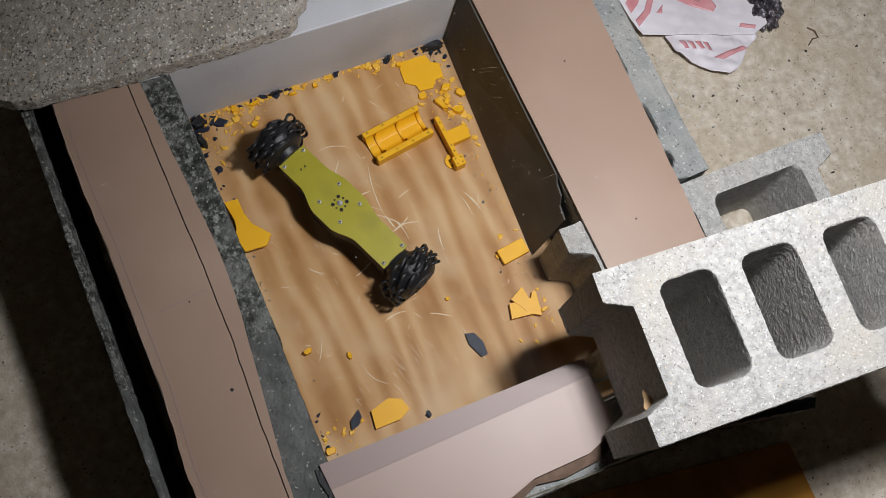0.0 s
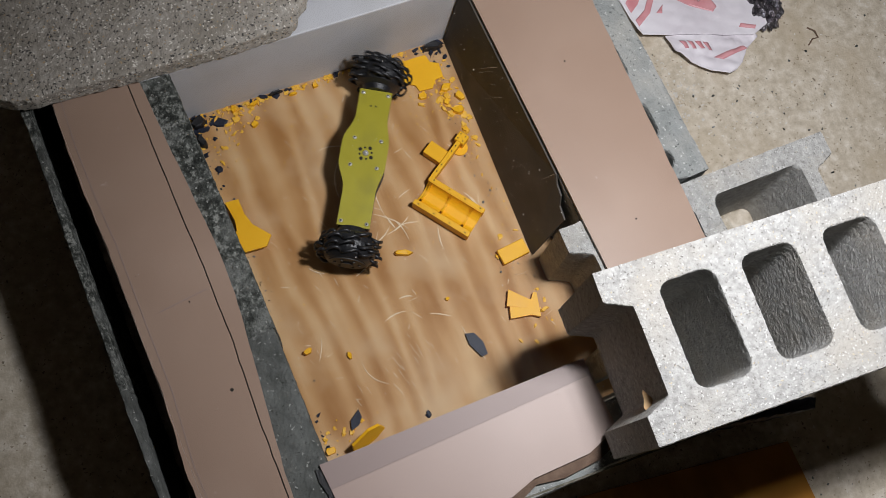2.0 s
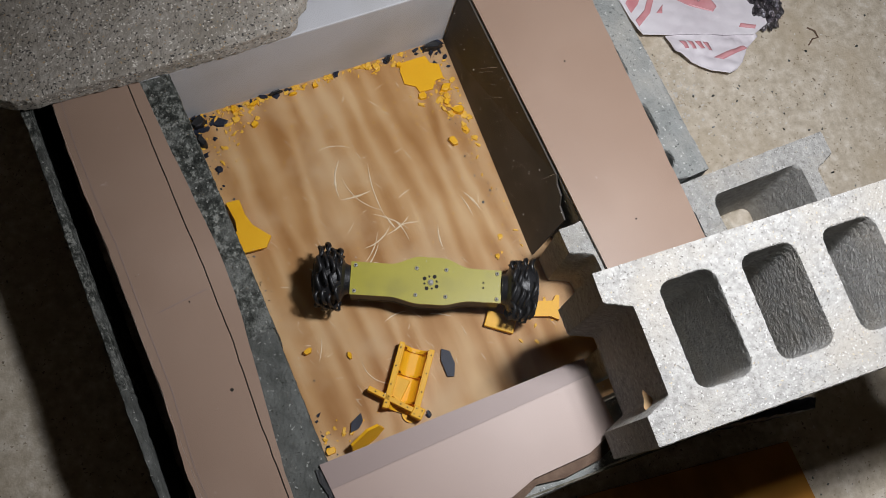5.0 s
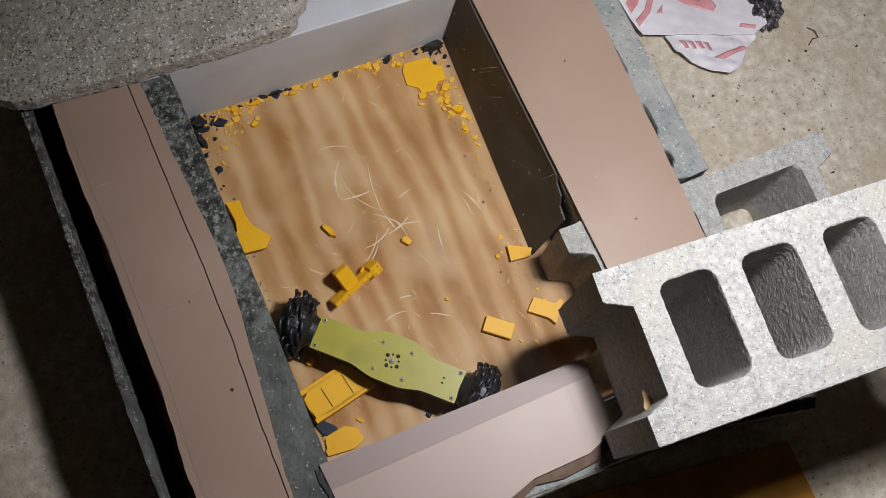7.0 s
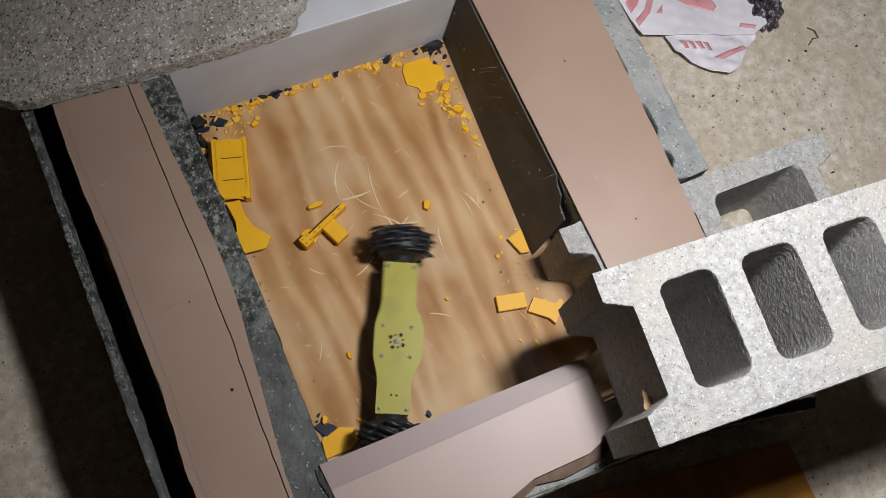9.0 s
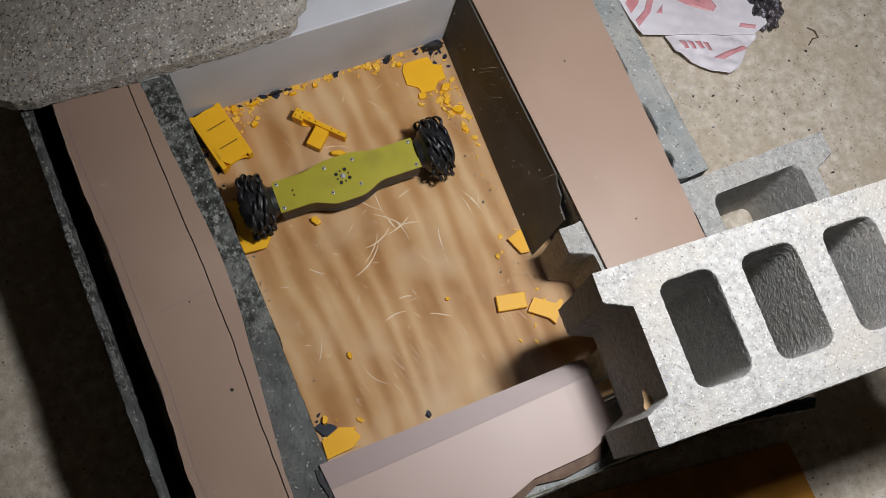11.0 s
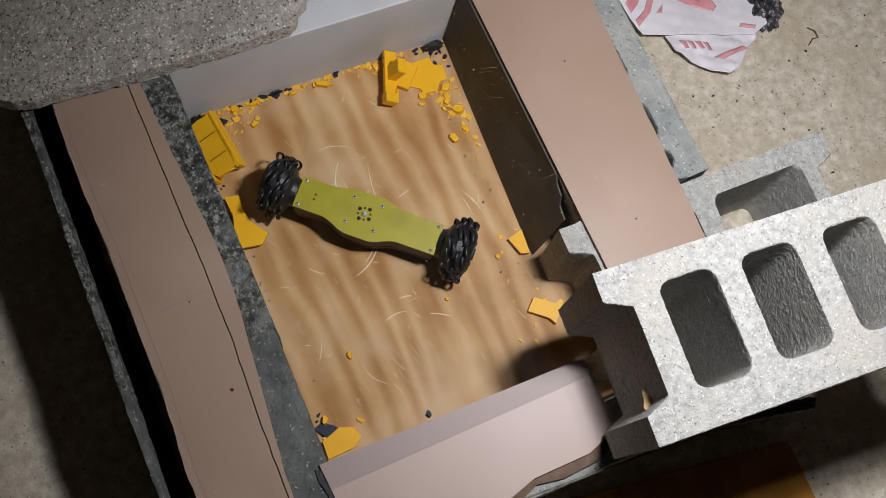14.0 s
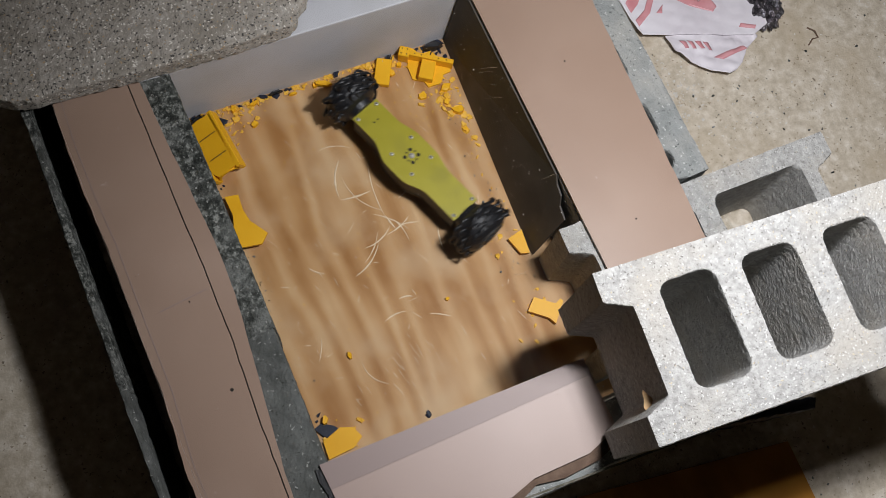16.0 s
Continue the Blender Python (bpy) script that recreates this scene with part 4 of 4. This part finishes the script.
TROUGH = [(0, .269, .356, -173, 0), (.5, .284, .348, -162, 0), (.7, .288, .29, -110, 0), (1, .291, .226, -55, 0), (2, .292, .225, -56, 0), (2.5, .313, .182, -63, 0), (3, .286, .098, -101, 0), (3.5, .285, .094, -99, 0),
          (3.75, .292, .05, -60, 0), (4, .298, .018, -22, 0), (4.2, .224, .014, -100, 0), (4.8, .15, .02, -125, 0), (5.6, .08, .028, -150, 0), (6.3, .041, .030, -168, 0), (6.5, .041, .030, -168, 0), (6.65, .042, .035, -168, 60), (6.8, .043, .042, -169, 120), (7, .044, .049, -170, 180), (7.25, .038, .08, -130, 180), (7.5, .033, .107, -92, 180),
          (8, .035, .120, -112, 180), (8.3, .035, .130, -112, 180), (8.5, .048, .368, -112, 180), (8.7, .030, .397, -107, 180), (9, .028, .397, -107, 180), (11.5, .034, .455, -76, 180), (12, .024, .447, -76, 180), (12.5, .015, .435, -84, 203), (16, .015, .435, -84, 203)]
ARM = [(0, .333, .317, -88, 0), (.5, .357, .319, -76, 0), (.7, .34, .31, -20, 0), (1, .322, .296, 33, 0), (2, .323, .296, 31, 0), (2.5, .354, .246, 16, 0), (3, .356, .132, -4, 0), (3.5, .351, .127, -4, 0), (4, .287, .088, 61, 0),
       (4.1, .22, .05, 20, 0), (4.2, .145, -.005, -20, 0), (5, .11, .002, -50, 0), (6, .08, .004, -75, 0), (6.3, .078, .004, -77, 0), (6.5, .078, .004, -77, 0), (6.75, .10, .09, -30, 0), (7, .122, .179, 20, 40), (7.25, .123, .22, -55, 20), (7.5, .124, .254, -131, 0), (8, .118, .271, -158, 0), (9, .118, .271, -158, 0), (10, .15, .33, -190, 0), (11.5, .210, .436, -236, 0),
       (11.75, .25, .44, -180, 35), (12, .294, .440, -120, 62), (12.5, .302, .438, -112, 62), (14, .302, .438, -112, 62), (14.5, .306, .436, -104, 62), (15, .306, .434, -104, 62), (15.25, .33, .445, -160, 30), (15.5, .357, .452, -215, 0), (16, .358, .452, -215, 0)]
LOOSE = [
    (polygon, [(0, .345, .438, -74), (6.5, .344, .435, -74), (7, .347, .433, -75), (12.5, .347, .434, -74), (14.5, .350, .431, -72), (15, .355, .434, -74), (16, .358, .440, -71)]),
    (wedge, [(0, .009, .313, -84), (9, .009, .311, -87), (11.5, .009, .311, -86), (13, .008, .317, -89), (16, .008, .320, -90)]),
    (rect, [(0, .351, .131, 5), (2.5, .351, .130, 2), (3, .334, .082, -84), (3.5, .332, .079, -82), (4, .319, .069, -6), (4.2, .312, .069, -14), (5, .290, .045, -40), (6.5, .286, .040, -44), (7, .285, .039, -41), (7.5, .321, .045, -13), (8, .317, .065, -14), (11.5, .317, .065, -14),
            (11.9, .317, .075, -10), (12.0, .315, .15, -5), (12.2, .254, .234, 10), (12.5, .163, .195, 23), (13, .149, .168, -59), (13.5, .149, .168, -59), (13.7, .130, .148, -20), (13.85, .25, .33, 20), (14.0, .320, .440, 45), (14.5, .305, .455, 50), (16, .290, .458, 60)]),
    (trap, [(0, .330, .049, -13), (3.5, .329, .047, -18), (4, .352, .037, -18), (6.5, .356, .037, -45), (16, .356, .037, -45)]),
    (botpl, [(0, .098, -.008, 1), (.5, .098, -.008, 1), (1, .056, -.026, 16, 68), (4, .056, -.026, 16, 68), (6.2, .045, -.024, 4, 60), (6.5, .038, -.020, -7), (7.5, .022, -.017, -1), (16, .024, -.018, 5)]),
    (shard, [(0, .247, .031, -71), (3.5, .247, .031, -71), (4, .240, .038, -84), (6.5, .060, -.004, -97), (7, .014, .004, -50), (16, .014, .002, -38)]),
    (shard2, [(0, .052, .001, 29), (4, .052, .001, 29), (6.5, .038, -.010, -2), (7, .018, -.008, 10), (16, .017, -.011, 10)]),
    (chip_a, [(0, .349, .379, -62), (.5, .345, .375, -62), (.7, .2, .2, -70), (1, .064, .021, -80), (1.2, .10, .10, -30), (1.5, .205, .219, 28), (2, .205, .191, -23), (2.5, .205, .191, -23), (3, .162, .188, -58), (4, .094, .202, -95), (6.5, .088, .225, -78), (7, .121, .263, -66), (7.5, .118, .304, -1),
              (9, .118, .304, -1), (11.5, .194, .420, -29), (12, .20, .47, -26), (16, .20, .475, -26)]),
    (chip_b, [(0, .384, .385, -51), (6, .312, .271, -70), (7, .217, .206, -53), (7.5, .218, .206, -51), (8, .266, .244, -114), (9, .266, .244, -114), (11.5, .092, .321, -40), (12.5, .181, .421, -22), (13.2, .345, .323, -70), (14, .345, .323, -70), (16, .300, .455, -51)]),
    (swept, [(0, .028, .114, 10), (6.9, .028, .114, 10), (7.3, .014, .018, 60), (16, .014, .018, 60)]),
    (tri, [(0, .336, .059, -55), (4, .322, .067, -5), (6.5, .319, .059, -14), (7, .360, .128, -2), (7.5, .368, .138, -66), (11.5, .368, .138, -65), (12, .366, .143, 18), (12.5, .368, .137, -68), (16, .368, .137, -68)]),
]


def between(rows, t):
    for a, b in zip(rows, rows[1:]):
        if t <= b[0]:
            k = (t - a[0]) / (b[0] - a[0])
            return [u + (v - u) * k for u, v in zip(a[1:], b[1:])]
    return list(rows[-1][1:])


def motions():
    walk(robot, [(t, pose(x, y, 0.0002, 0, 0, a)) for t, x, y, a in ROBOT])
    for wheel, sx in WHEELS:
        roll, last, rows = 0.0, None, []
        for i in range(161):
            x, y, a = between(ROBOT, i / 10)
            c, s = math.cos(radians(a)), math.sin(radians(a))
            at = Vector((x + sx * 0.127 * c, y + sx * 0.127 * s))
            if last is not None:
                roll -= math.degrees((at - last).dot(Vector((-s, c))) / AX)
            last = at
            rows.append((i / 10, pose(sx * 0.106, 0, AX, roll)))
        walk(wheel, rows)
    walk(trough, [(t, pose(x, y, 0.0003 + 0.0102 * (1 - math.cos(radians(f))) + 0.02 * abs(math.sin(radians(f))), f, 0, a)) for t, x, y, a, f in TROUGH])
    walk(arm, [(t, pose(x, y, 0.0003 + 0.016 * abs(math.sin(radians(f))), f, 0, a)) for t, x, y, a, f in ARM])
    for k, (ob, rows) in enumerate(LOOSE):
        rows = [(*r, 0) if len(r) == 4 else r for r in rows]
        walk(ob, [(t, pose(x, y, 0.0005 + 0.0004 * k + 0.014 * math.sin(radians(f)), f, 0, a)) for t, x, y, a, f in rows])


motions()
